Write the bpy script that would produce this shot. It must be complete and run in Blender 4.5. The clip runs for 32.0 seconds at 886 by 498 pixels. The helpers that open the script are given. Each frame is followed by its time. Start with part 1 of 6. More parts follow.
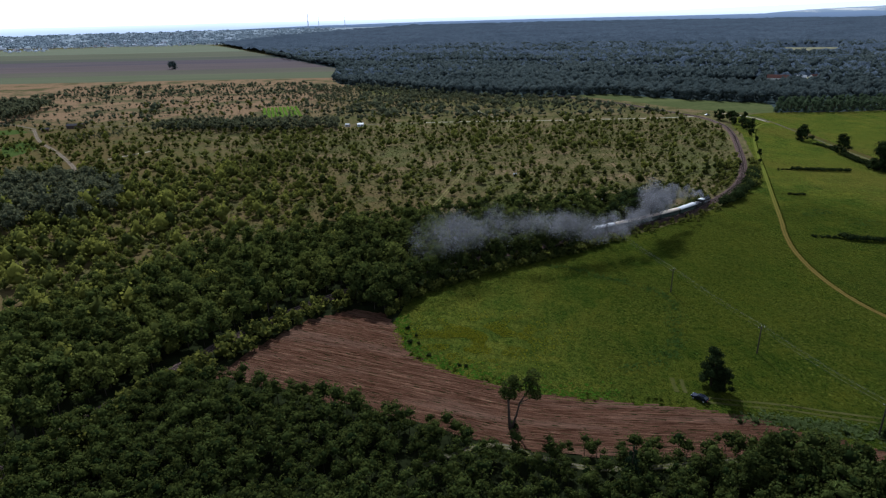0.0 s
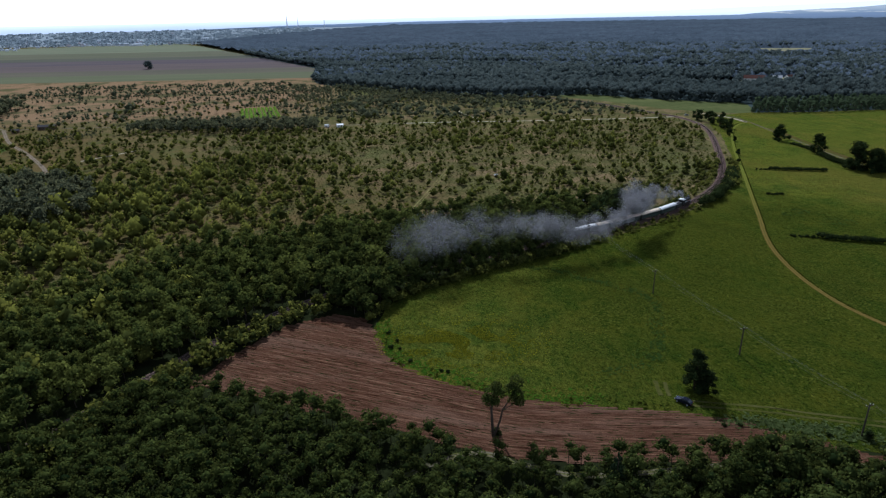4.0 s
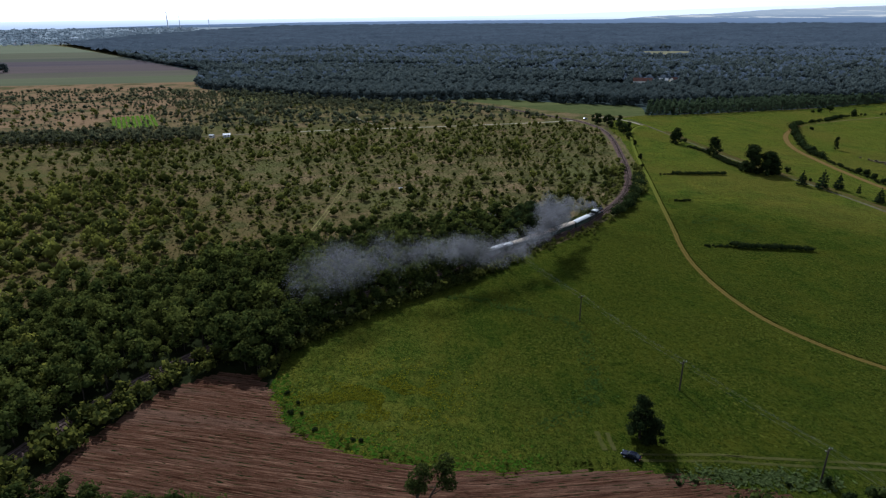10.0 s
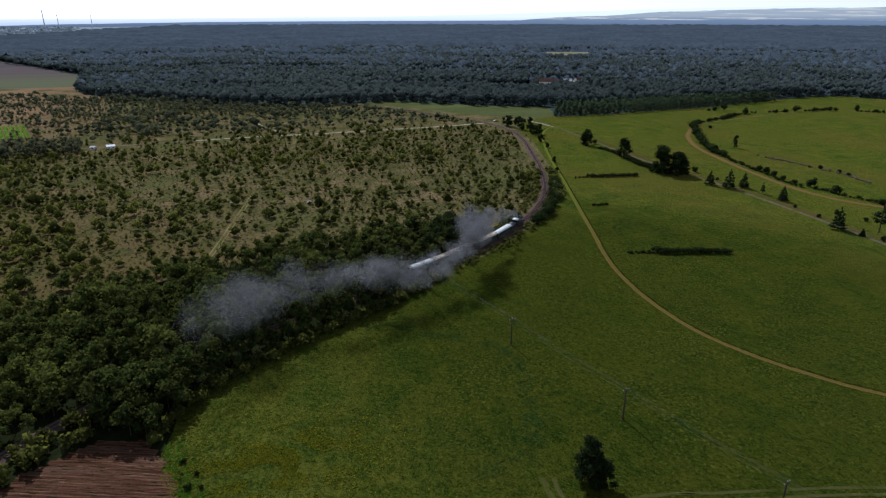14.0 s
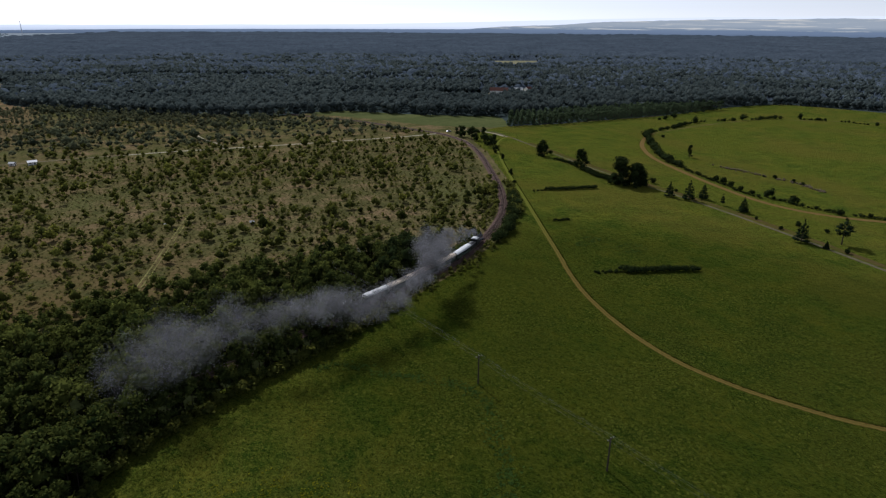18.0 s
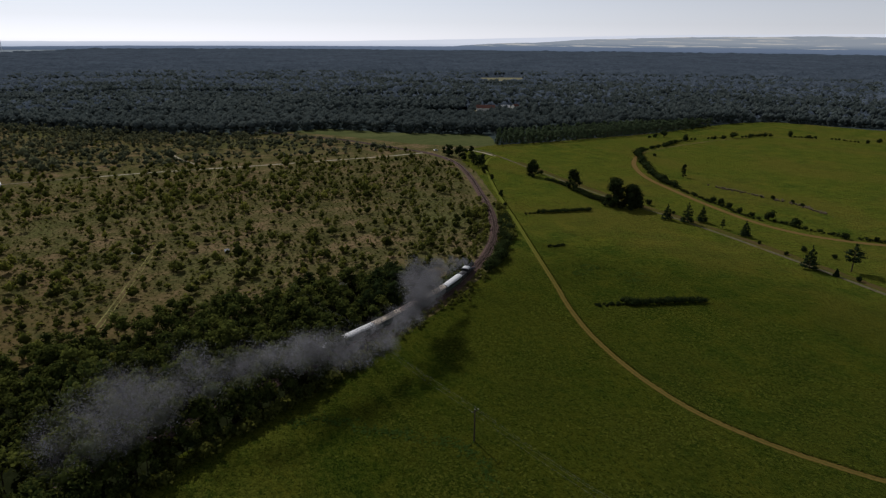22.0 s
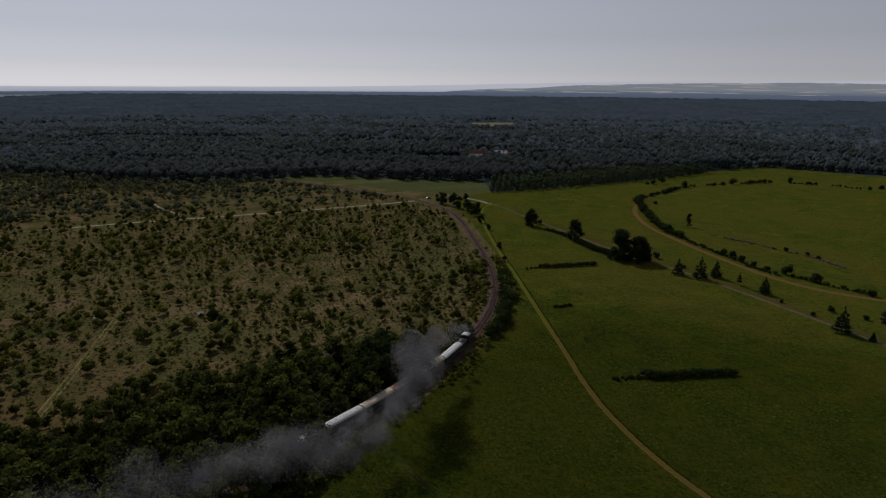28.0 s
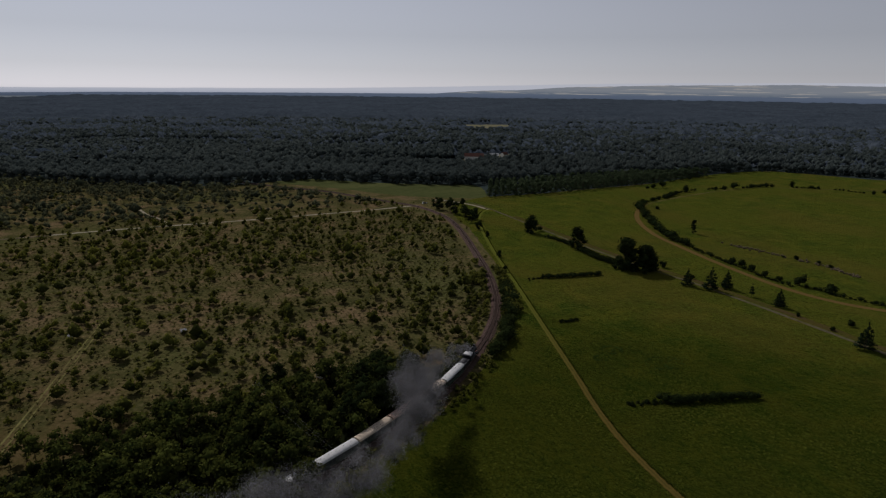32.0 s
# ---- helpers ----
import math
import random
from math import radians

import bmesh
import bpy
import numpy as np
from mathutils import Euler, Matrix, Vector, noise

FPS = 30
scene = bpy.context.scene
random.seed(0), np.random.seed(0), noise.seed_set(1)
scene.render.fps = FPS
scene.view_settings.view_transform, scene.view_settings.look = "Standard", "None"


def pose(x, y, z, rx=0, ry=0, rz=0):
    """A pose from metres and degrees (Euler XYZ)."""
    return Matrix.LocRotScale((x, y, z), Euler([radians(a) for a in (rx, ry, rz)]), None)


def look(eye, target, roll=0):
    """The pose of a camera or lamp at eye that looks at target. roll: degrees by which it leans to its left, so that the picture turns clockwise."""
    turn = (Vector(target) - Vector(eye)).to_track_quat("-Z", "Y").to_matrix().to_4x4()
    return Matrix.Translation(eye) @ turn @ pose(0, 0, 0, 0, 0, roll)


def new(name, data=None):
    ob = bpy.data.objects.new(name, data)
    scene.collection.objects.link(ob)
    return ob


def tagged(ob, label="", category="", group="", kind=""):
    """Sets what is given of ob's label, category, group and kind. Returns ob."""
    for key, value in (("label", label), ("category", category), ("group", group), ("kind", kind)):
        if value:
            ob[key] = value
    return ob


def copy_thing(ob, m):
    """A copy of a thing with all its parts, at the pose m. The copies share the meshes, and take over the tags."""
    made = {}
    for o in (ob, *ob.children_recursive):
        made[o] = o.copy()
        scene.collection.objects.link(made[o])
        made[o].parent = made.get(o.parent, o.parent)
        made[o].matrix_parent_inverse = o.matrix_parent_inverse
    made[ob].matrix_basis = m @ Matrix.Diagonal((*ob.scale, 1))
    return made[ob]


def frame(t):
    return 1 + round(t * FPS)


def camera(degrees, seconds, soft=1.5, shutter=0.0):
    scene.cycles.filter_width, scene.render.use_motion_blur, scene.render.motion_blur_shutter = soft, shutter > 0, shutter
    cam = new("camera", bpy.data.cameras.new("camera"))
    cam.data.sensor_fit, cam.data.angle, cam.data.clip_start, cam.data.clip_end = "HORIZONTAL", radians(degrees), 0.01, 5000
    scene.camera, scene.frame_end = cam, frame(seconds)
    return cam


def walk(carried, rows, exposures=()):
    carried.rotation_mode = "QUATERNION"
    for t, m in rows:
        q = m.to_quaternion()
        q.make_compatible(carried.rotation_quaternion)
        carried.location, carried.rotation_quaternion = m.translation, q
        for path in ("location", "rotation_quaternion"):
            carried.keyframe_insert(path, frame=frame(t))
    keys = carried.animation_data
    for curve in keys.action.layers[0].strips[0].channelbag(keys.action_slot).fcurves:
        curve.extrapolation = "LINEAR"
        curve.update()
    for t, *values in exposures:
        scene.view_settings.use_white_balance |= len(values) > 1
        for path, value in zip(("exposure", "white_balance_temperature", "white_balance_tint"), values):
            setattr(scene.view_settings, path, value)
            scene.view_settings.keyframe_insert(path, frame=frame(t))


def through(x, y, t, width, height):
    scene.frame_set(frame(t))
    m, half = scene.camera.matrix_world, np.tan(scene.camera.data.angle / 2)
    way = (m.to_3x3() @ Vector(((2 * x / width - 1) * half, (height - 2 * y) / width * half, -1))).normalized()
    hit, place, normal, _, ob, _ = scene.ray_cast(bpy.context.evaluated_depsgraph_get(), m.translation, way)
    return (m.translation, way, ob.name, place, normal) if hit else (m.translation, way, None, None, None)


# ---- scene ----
FOV = 70.99
cam = camera(FOV, 32.0, soft=1.25)


def flight(x, y, z, yaw, pitch, roll):
    """A pose of the drone's camera: yaw to the left of +y, pitch upward, roll about its own axis."""
    return pose(x, y, z, 90 + pitch, 0, yaw) @ pose(0, 0, 0, 0, 0, roll)


walk(cam, [
    (0.0, flight(0.02, 0.01, 95.68, 0.000, -20.713, -1.295)),
    (0.5, flight(0.05, -0.07, 95.66, -0.214, -20.727, -1.300)),
    (1.0, flight(0.09, -0.03, 95.66, -0.434, -20.737, -1.289)),
    (2.0, flight(0.22, 0.08, 95.56, -0.877, -20.743, -1.264)),
    (3.0, flight(0.24, 0.62, 95.51, -1.379, -20.755, -1.225)),
    (3.5, flight(0.30, 1.62, 95.55, -1.600, -20.750, -1.170)),
    (5.5, flight(0.35, 9.98, 95.34, -2.565, -20.698, -0.870)),
    (6.0, flight(0.32, 12.15, 95.55, -2.981, -20.700, -0.811)),
    (6.5, flight(0.34, 14.41, 95.57, -3.625, -20.702, -0.744)),
    (7.0, flight(0.34, 16.79, 95.60, -4.562, -20.699, -0.689)),
    (7.5, flight(0.39, 19.28, 95.59, -5.690, -20.707, -0.615)),
    (8.0, flight(0.52, 21.79, 95.56, -6.832, -20.707, -0.554)),
    (9.0, flight(1.02, 26.75, 95.52, -9.035, -20.705, -0.504)),
    (10.0, flight(1.34, 31.64, 95.69, -11.308, -20.723, -0.376)),
    (11.0, flight(1.96, 36.77, 95.80, -13.533, -20.734, -0.270)),
    (12.0, flight(2.91, 41.81, 95.85, -15.703, -20.720, -0.218)),
    (13.0, flight(3.72, 46.76, 95.83, -17.855, -20.720, -0.138)),
    (14.0, flight(4.58, 51.52, 95.81, -19.831, -20.704, -0.008)),
    (14.5, flight(5.21, 53.99, 95.50, -20.743, -20.695, 0.150)),
    (16.5, flight(8.08, 63.88, 95.44, -23.588, -20.567, 0.283)),
    (17.0, flight(8.80, 66.38, 95.19, -24.003, -20.339, 0.375)),
    (17.5, flight(9.48, 68.71, 95.04, -24.307, -20.134, 0.417)),
    (18.0, flight(10.21, 70.87, 95.03, -24.505, -19.984, 0.415)),
    (19.0, flight(11.78, 75.13, 95.36, -24.811, -19.836, 0.411)),
    (20.0, flight(13.11, 79.78, 95.37, -25.214, -19.684, 0.388)),
    (20.5, flight(14.03, 82.18, 95.30, -25.412, -19.581, 0.407)),
    (21.0, flight(15.11, 84.47, 95.11, -25.578, -19.350, 0.434)),
    (21.5, flight(16.20, 86.74, 94.84, -25.730, -19.008, 0.473)),
    (22.0, flight(17.20, 89.04, 94.68, -25.858, -18.556, 0.502)),
    (22.5, flight(18.17, 91.21, 94.68, -25.969, -18.073, 0.516)),
    (23.0, flight(19.05, 93.25, 94.79, -26.079, -17.620, 0.517)),
    (23.5, flight(19.77, 95.43, 94.81, -26.186, -17.222, 0.541)),
    (24.0, flight(20.42, 97.61, 94.79, -26.267, -16.929, 0.547)),
    (25.0, flight(21.84, 101.84, 94.89, -26.373, -16.458, 0.566)),
    (25.5, flight(22.56, 103.98, 94.96, -26.417, -16.243, 0.570)),
    (27.5, flight(25.68, 112.00, 94.87, -26.656, -14.895, 0.556)),
    (28.0, flight(26.42, 113.85, 94.77, -26.723, -14.683, 0.582)),
    (28.5, flight(27.12, 115.83, 94.76, -26.814, -14.583, 0.590)),
    (29.0, flight(27.82, 117.77, 94.78, -26.883, -14.531, 0.588)),
    (30.0, flight(29.17, 121.54, 94.80, -27.012, -14.525, 0.585)),
    (31.0, flight(30.50, 125.30, 94.81, -27.155, -14.523, 0.575)),
    (32.0, flight(31.53, 129.50, 94.82, -27.359, -14.533, 0.677)),
], [(0, 0.2, 5100, 12), (6, 0.17, 5100, 12), (11, 0.05, 5150, 12), (13, 0.02, 5250, 13), (17, -0.1, 5450, 14), (19, -0.25, 5650, 15), (21, -0.43, 5800, 15), (25, -1.0, 6000, 16), (28, -1.18, 6000, 17), (32, -1.18, 6000, 17)])

# ---- sky and sun ----
SUN_AZ = radians(5.5)          # the sun stands ahead, a little to the left of +y
SUN_EL = radians(40)
world = bpy.data.worlds.new("sky")
scene.world = world
world.use_nodes = True
wn = world.node_tree.nodes
sky = wn.new("ShaderNodeTexSky")
sky.sky_type = "NISHITA"
sky.sun_disc = False
sky.sun_elevation = SUN_EL
sky.sun_rotation = -SUN_AZ
sky.altitude = 100
sky.air_density = 1.0
sky.dust_density = 0.1
sky.ozone_density = 1.0
wn["Background"].inputs[1].default_value = 0.108
haze = wn.new("ShaderNodeHueSaturation")          # a dull, hazy late-summer sky
haze.inputs["Saturation"].default_value = 0.2
world.node_tree.links.new(sky.outputs[0], haze.inputs["Color"])
world.node_tree.links.new(haze.outputs[0], wn["Background"].inputs[0])

sun_data = bpy.data.lights.new("sun", "SUN")
sun_data.energy = 5.0
sun_data.angle = radians(0.5)
sun_data.color = (1.0, 0.94, 0.84)
sun = new("sun", sun_data)
to_sun = Vector((-math.sin(SUN_AZ) * math.cos(SUN_EL), math.cos(SUN_AZ) * math.cos(SUN_EL), math.sin(SUN_EL)))
sun.matrix_world = look(to_sun * 400, (0, 0, 0))

rng = np.random.default_rng(7)



# ---- materials ----
class Nodes:
    """A short way to write node materials."""

    def __init__(self, name, roughness=0.8):
        self.mat = bpy.data.materials.new(name)
        self.mat.use_nodes = True
        self.tree = self.mat.node_tree
        self.bsdf = self.tree.nodes["Principled BSDF"]
        self.bsdf.inputs["Roughness"].default_value = roughness
        self.bsdf.inputs["Specular IOR Level"].default_value = 0.0
        self.out = self.tree.nodes["Material Output"]

    def node(self, kind):
        return self.tree.nodes.new(kind)

    def link(self, a, b):
        self.tree.links.new(a, b)

    def coords(self, scale=(1, 1, 1), kind="Object", rot=0.0):
        m = self.node("ShaderNodeMapping")
        m.inputs["Scale"].default_value = scale
        m.inputs["Rotation"].default_value = (0, 0, rot)
        self.link(self.node("ShaderNodeTexCoord").outputs[kind], m.inputs[0])
        return m.outputs[0]

    def noise(self, scale, vec=None, detail=5, rough=0.6):
        n = self.node("ShaderNodeTexNoise")
        n.inputs["Scale"].default_value = scale
        n.inputs["Detail"].default_value = detail
        n.inputs["Roughness"].default_value = rough
        self.link(vec if vec is not None else self.coords(), n.inputs["Vector"])
        return n.outputs["Fac"]

    def ramp(self, fac, stops):
        r = self.node("ShaderNodeValToRGB")
        el = r.color_ramp.elements
        while len(el) < len(stops):
            el.new(0.5)
        for e, (p, c) in zip(el, stops):
            e.position = p
            e.color = (*c, 1) if len(c) == 3 else c
        self.link(fac, r.inputs[0])
        return r.outputs[0]

    def mix(self, fac, a, b, mode="MIX"):
        m = self.node("ShaderNodeMix")
        m.data_type, m.blend_type = "RGBA", mode
        for v, i in ((fac, 0), (a, 6), (b, 7)):
            if isinstance(v, (int, float)):
                m.inputs[i].default_value = v
            elif isinstance(v, tuple):
                m.inputs[i].default_value = (*v, 1)
            else:
                self.link(v, m.inputs[i])
        return m.outputs[2]

    def math(self, op, a, b=0.0):
        m = self.node("ShaderNodeMath")
        m.operation = op
        for v, i in ((a, 0), (b, 1)):
            if isinstance(v, (int, float)):
                m.inputs[i].default_value = v
            else:
                self.link(v, m.inputs[i])
        return m.outputs[0]

    def step(self, v, lo, hi):
        m = self.node("ShaderNodeMapRange")
        m.interpolation_type = "SMOOTHSTEP"
        self.link(v, m.inputs[0])
        m.inputs[1].default_value, m.inputs[2].default_value = lo, hi
        return m.outputs[0]

    def bump(self, height, strength, distance):
        b = self.node("ShaderNodeBump")
        b.inputs["Strength"].default_value = strength
        b.inputs["Distance"].default_value = distance
        self.link(height, b.inputs["Height"])
        self.link(b.outputs[0], self.bsdf.inputs["Normal"])

    def color(self, c):
        if isinstance(c, tuple):
            self.bsdf.inputs["Base Color"].default_value = (*c, 1)
        else:
            self.link(c, self.bsdf.inputs["Base Color"])
        return self.mat


def plain(name, c, roughness=0.6, metallic=0.0, vary=0.25, scale=3.0):
    """A paint or metal with blotches and fine grain."""
    n = Nodes(name, roughness)
    n.bsdf.inputs["Metallic"].default_value = metallic
    n.bsdf.inputs["Specular IOR Level"].default_value = 0.35 if roughness < 0.55 else 0.0
    f = n.mix(0.5, n.noise(scale), n.noise(scale * 9))
    dark = tuple(v * (1 - vary) for v in c)
    light = tuple(min(1, v * (1 + vary)) for v in c)
    n.bump(n.noise(scale * 12), 0.2, 0.01)
    return n.color(n.ramp(f, [(0.35, dark), (0.65, light)]))


def leaf_material(name, dark, mid, light, through=0.35, speckle=1.0):
    """Foliage: the shade of a plant comes from its tint, that of a leaf from its island."""
    n = Nodes(name, 0.65)
    shade = n.node("ShaderNodeAttribute")
    shade.attribute_name = "tint"
    tint = shade.outputs["Fac"]
    one = n.node("ShaderNodeNewGeometry").outputs["Random Per Island"]
    plant = n.ramp(tint, [(0.0, dark), (0.55, mid), (1.0, light)])
    c = n.mix(one, n.mix(0.45 * speckle, plant, tuple(0.35 * v for v in dark)), n.mix(0.3 * speckle, plant, light))
    n.color(c)
    tr = n.node("ShaderNodeBsdfTranslucent")
    n.link(n.mix(0.6, c, light), tr.inputs[0])
    m = n.node("ShaderNodeMixShader")
    m.inputs[0].default_value = through
    n.link(n.bsdf.outputs[0], m.inputs[1])
    n.link(tr.outputs[0], m.inputs[2])
    n.link(m.outputs[0], n.out.inputs[0])
    return n.mat


def grass_color(n):
    """Meadow grass: broad patches, mottles a few metres wide, mowing streaks and fine tufts."""
    xy = n.coords()
    big = n.noise(0.012, xy, 4)
    mid = n.noise(0.07, xy, 6, 0.65)
    mottle = n.noise(0.45, n.coords((1, 0.7, 1), rot=0.4), 5, 0.7)
    streak = n.noise(0.25, n.coords((1, 0.1, 1), rot=-0.75), 4, 0.6)
    slant = n.coords((1, 0.6, 1), rot=0.5)
    fine = n.mix(0.5, n.noise(0.9, slant, 7, 0.8), n.noise(2.2, slant, 4, 0.8))
    c = n.ramp(mid, [(0.36, (0.0128, 0.0265, 0.00198)), (0.46, (0.0267, 0.0385, 0.00266)), (0.54, (0.0401, 0.0469, 0.0035)), (0.66, (0.0624, 0.0614, 0.00471))])
    c = n.mix(n.math("MULTIPLY", n.step(big, 0.45, 0.6), 0.7), c, (0.0431, 0.0477, 0.00356))
    c = n.mix(n.math("MULTIPLY", n.step(mottle, 0.52, 0.6), 0.62), c, (0.012, 0.0249, 0.00206))
    c = n.mix(n.math("MULTIPLY", n.step(mottle, 0.47, 0.38), 0.5), c, (0.0601, 0.0661, 0.00615))
    c = n.mix(n.math("MULTIPLY", n.step(streak, 0.5, 0.62), 0.4), c, (0.0531, 0.0596, 0.00582))
    c = n.mix(n.math("MULTIPLY", n.step(fine, 0.5, 0.58), 0.6), c, (0.0661, 0.0791, 0.00753))
    c = n.mix(n.math("MULTIPLY", n.step(fine, 0.5, 0.42), 0.85), c, (0.00401, 0.00974, 0.000888))
    east = n.node("ShaderNodeSeparateXYZ")
    n.link(xy, east.inputs[0])
    dry = n.math("MULTIPLY", n.step(n.noise(0.018, n.coords((1, 0.55, 1), rot=0.3), 6, 0.7), 0.46, 0.6), n.step(east.outputs[0], 60, 260))
    c = n.mix(n.math("MULTIPLY", dry, 0.3), c, (0.062, 0.044, 0.007))
    # tone by distance from this point: darker near it, lighter and bluer outside
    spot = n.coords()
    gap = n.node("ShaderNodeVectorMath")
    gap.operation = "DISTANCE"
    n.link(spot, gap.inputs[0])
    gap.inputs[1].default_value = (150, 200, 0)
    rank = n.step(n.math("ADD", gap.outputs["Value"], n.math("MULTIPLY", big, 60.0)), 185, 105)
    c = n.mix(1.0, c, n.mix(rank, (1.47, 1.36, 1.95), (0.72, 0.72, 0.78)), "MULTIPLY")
    return c, n.mix(0.5, fine, mottle)


def grass_material():
    n = Nodes("meadow_grass", 0.85)
    c, relief = grass_color(n)
    n.bump(relief, 1.0, 1.6)
    n.bsdf.inputs["Sheen Weight"].default_value = 0.1          # blades catch the low light
    n.bsdf.inputs["Sheen Roughness"].default_value = 0.4
    n.bsdf.inputs["Sheen Tint"].default_value = (0.5, 0.66, 0.12, 1)
    return n.color(c)


def scrub_color(n):
    """Dry heath: olive grass, brown bare patches, pale dead stalks, sandy far out; painted haze beyond."""
    xy = n.coords()
    big = n.noise(0.008, xy, 5)
    mid = n.noise(0.05, xy, 6, 0.7)
    fine = n.noise(0.6, xy, 6, 0.75)
    c = n.ramp(mid, [(0.32, (0.033, 0.0365, 0.0112)), (0.48, (0.08, 0.072, 0.0258)), (0.62, (0.15, 0.104, 0.054))])
    c = n.mix(n.step(big, 0.5, 0.66), c, (0.074, 0.077, 0.0248))
    c = n.mix(n.math("MULTIPLY", n.step(fine, 0.5, 0.68), 0.5), c, (0.205, 0.163, 0.08))
    c = n.mix(n.math("MULTIPLY", n.step(fine, 0.5, 0.4), 0.7), c, (0.027, 0.0325, 0.0102))
    sep = n.node("ShaderNodeSeparateXYZ")
    n.link(xy, sep.inputs[0])
    edge = n.math("ADD", sep.outputs[1], n.math("MULTIPLY", mid, 160.0))
    west = n.math("ADD", sep.outputs[0], n.math("MULTIPLY", mid, 260.0))
    gold = n.math("MULTIPLY", n.step(n.math("ADD", sep.outputs[1], n.math("MULTIPLY", sep.outputs[0], 0.8)), 430, 260), n.step(mid, 0.38, 0.52))
    c = n.mix(n.math("MULTIPLY", gold, 0.75), c, (0.082, 0.059, 0.022))
    sandy = n.math("MULTIPLY", n.step(edge, 690, 760), n.math("MULTIPLY", n.step(west, 60, -60), n.step(sep.outputs[1], 1400, 1200)))
    sand = n.ramp(fine, [(0.3, (0.114, 0.0757, 0.0394)), (0.6, (0.205, 0.132, 0.0727))])
    sand = n.mix(n.step(n.noise(0.02, xy, 6, 0.7), 0.47, 0.6), sand, (0.0757, 0.0681, 0.0303))
    c = n.mix(sandy, c, sand)
    town = n.mix(n.noise(0.02, xy, 4), (0.17, 0.2, 0.215), (0.24, 0.27, 0.285))          # bluish haze over the far town, painted into the ground's colour
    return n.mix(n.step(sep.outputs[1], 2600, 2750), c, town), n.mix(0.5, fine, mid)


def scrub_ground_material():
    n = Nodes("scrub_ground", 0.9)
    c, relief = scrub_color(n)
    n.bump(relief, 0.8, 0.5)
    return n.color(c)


def soil_material():
    n = Nodes("ploughed_soil", 0.95)
    rows = n.noise(1.0, n.coords((0.07, 1.8, 1), "UV"), 7, 0.75)
    n.tree.nodes[-1].inputs["Distortion"].default_value = 0.5          # furrows waver a little
    clod = n.noise(1.6, n.coords(), 6, 0.75)
    broad = n.noise(0.5, n.coords((0.03, 0.3, 1), "UV"), 5, 0.65)
    c = n.ramp(rows, [(0.36, (0.018, 0.008, 0.0045)), (0.47, (0.055, 0.026, 0.015)), (0.57, (0.092, 0.047, 0.027)), (0.68, (0.19, 0.112, 0.066))])
    c = n.mix(n.math("MULTIPLY", n.step(broad, 0.48, 0.66), 0.6), c, (0.118, 0.07, 0.045))
    cut_line = n.noise(1.0, n.coords((0.2, 3.0, 1), "UV"), 6, 0.8)
    n.tree.nodes[-1].inputs["Distortion"].default_value = 0.6
    c = n.mix(n.math("MULTIPLY", n.step(cut_line, 0.54, 0.62), 0.6), c, (0.012, 0.006, 0.004))
    c = n.mix(n.math("MULTIPLY", n.step(cut_line, 0.44, 0.36), 0.6), c, (0.17, 0.1, 0.062))
    c = n.mix(n.math("MULTIPLY", n.step(clod, 0.53, 0.68), 0.5), c, (0.026, 0.014, 0.009))
    n.bump(n.mix(0.5, rows, clod), 1.0, 0.4)
    return n.color(c)


def path_material(name, a, b, base, rut, gaps=0.0, overgrown=None, crown=0.13):
    """A worn track: two ruts, a grassy crown and ragged verges that run into the ground beside it."""
    n = Nodes(name, 0.9)
    uv = n.node("ShaderNodeTexCoord").outputs["UV"]
    sep = n.node("ShaderNodeSeparateXYZ")
    n.link(uv, sep.inputs[0])
    ground, relief = base(n)
    jag = n.noise(0.6, n.coords(), 7, 0.75)
    across = n.math("ABSOLUTE", n.math("SUBTRACT", sep.outputs[1], 0.5))
    across = n.math("ADD", across, n.math("MULTIPLY", n.math("SUBTRACT", jag, 0.5), 0.45))
    dirt = n.ramp(n.noise(1.3, n.coords(), 6, 0.75), [(0.33, a), (0.67, b)])
    if overgrown:
        where = n.node("ShaderNodeSeparateXYZ")
        n.link(n.coords(), where.inputs[0])
        far = n.math("ADD", where.outputs[1], n.math("MULTIPLY", jag, 60.0))
        dirt = n.mix(n.step(far, 280, 420), dirt, overgrown)
    cover = n.step(across, max(0.22, crown + 0.08), 0.44)
    c = n.mix(cover, dirt, ground)
    c = n.mix(n.math("MULTIPLY", n.step(across, crown, crown - 0.1), rut), c, ground)
    if gaps:
        c = n.mix(n.math("MULTIPLY", n.step(n.noise(0.06, n.coords(), 4, 0.7), 0.44, 0.6), gaps), c, ground)
    n.bump(relief, 0.7, 0.3)
    return n.color(c)


def crop_material(name, a, b, rows=0.0):
    n = Nodes(name, 0.9)
    wide = n.noise(0.01, n.coords((0.25, 1.6, 1), rot=-0.12), 5)
    fine = n.noise(0.15, n.coords(), 5, 0.7)
    c = n.ramp(n.mix(0.35, wide, fine), [(0.38, a), (0.62, b)])
    n.bump(fine, 0.4, 0.4)
    return n.color(c)


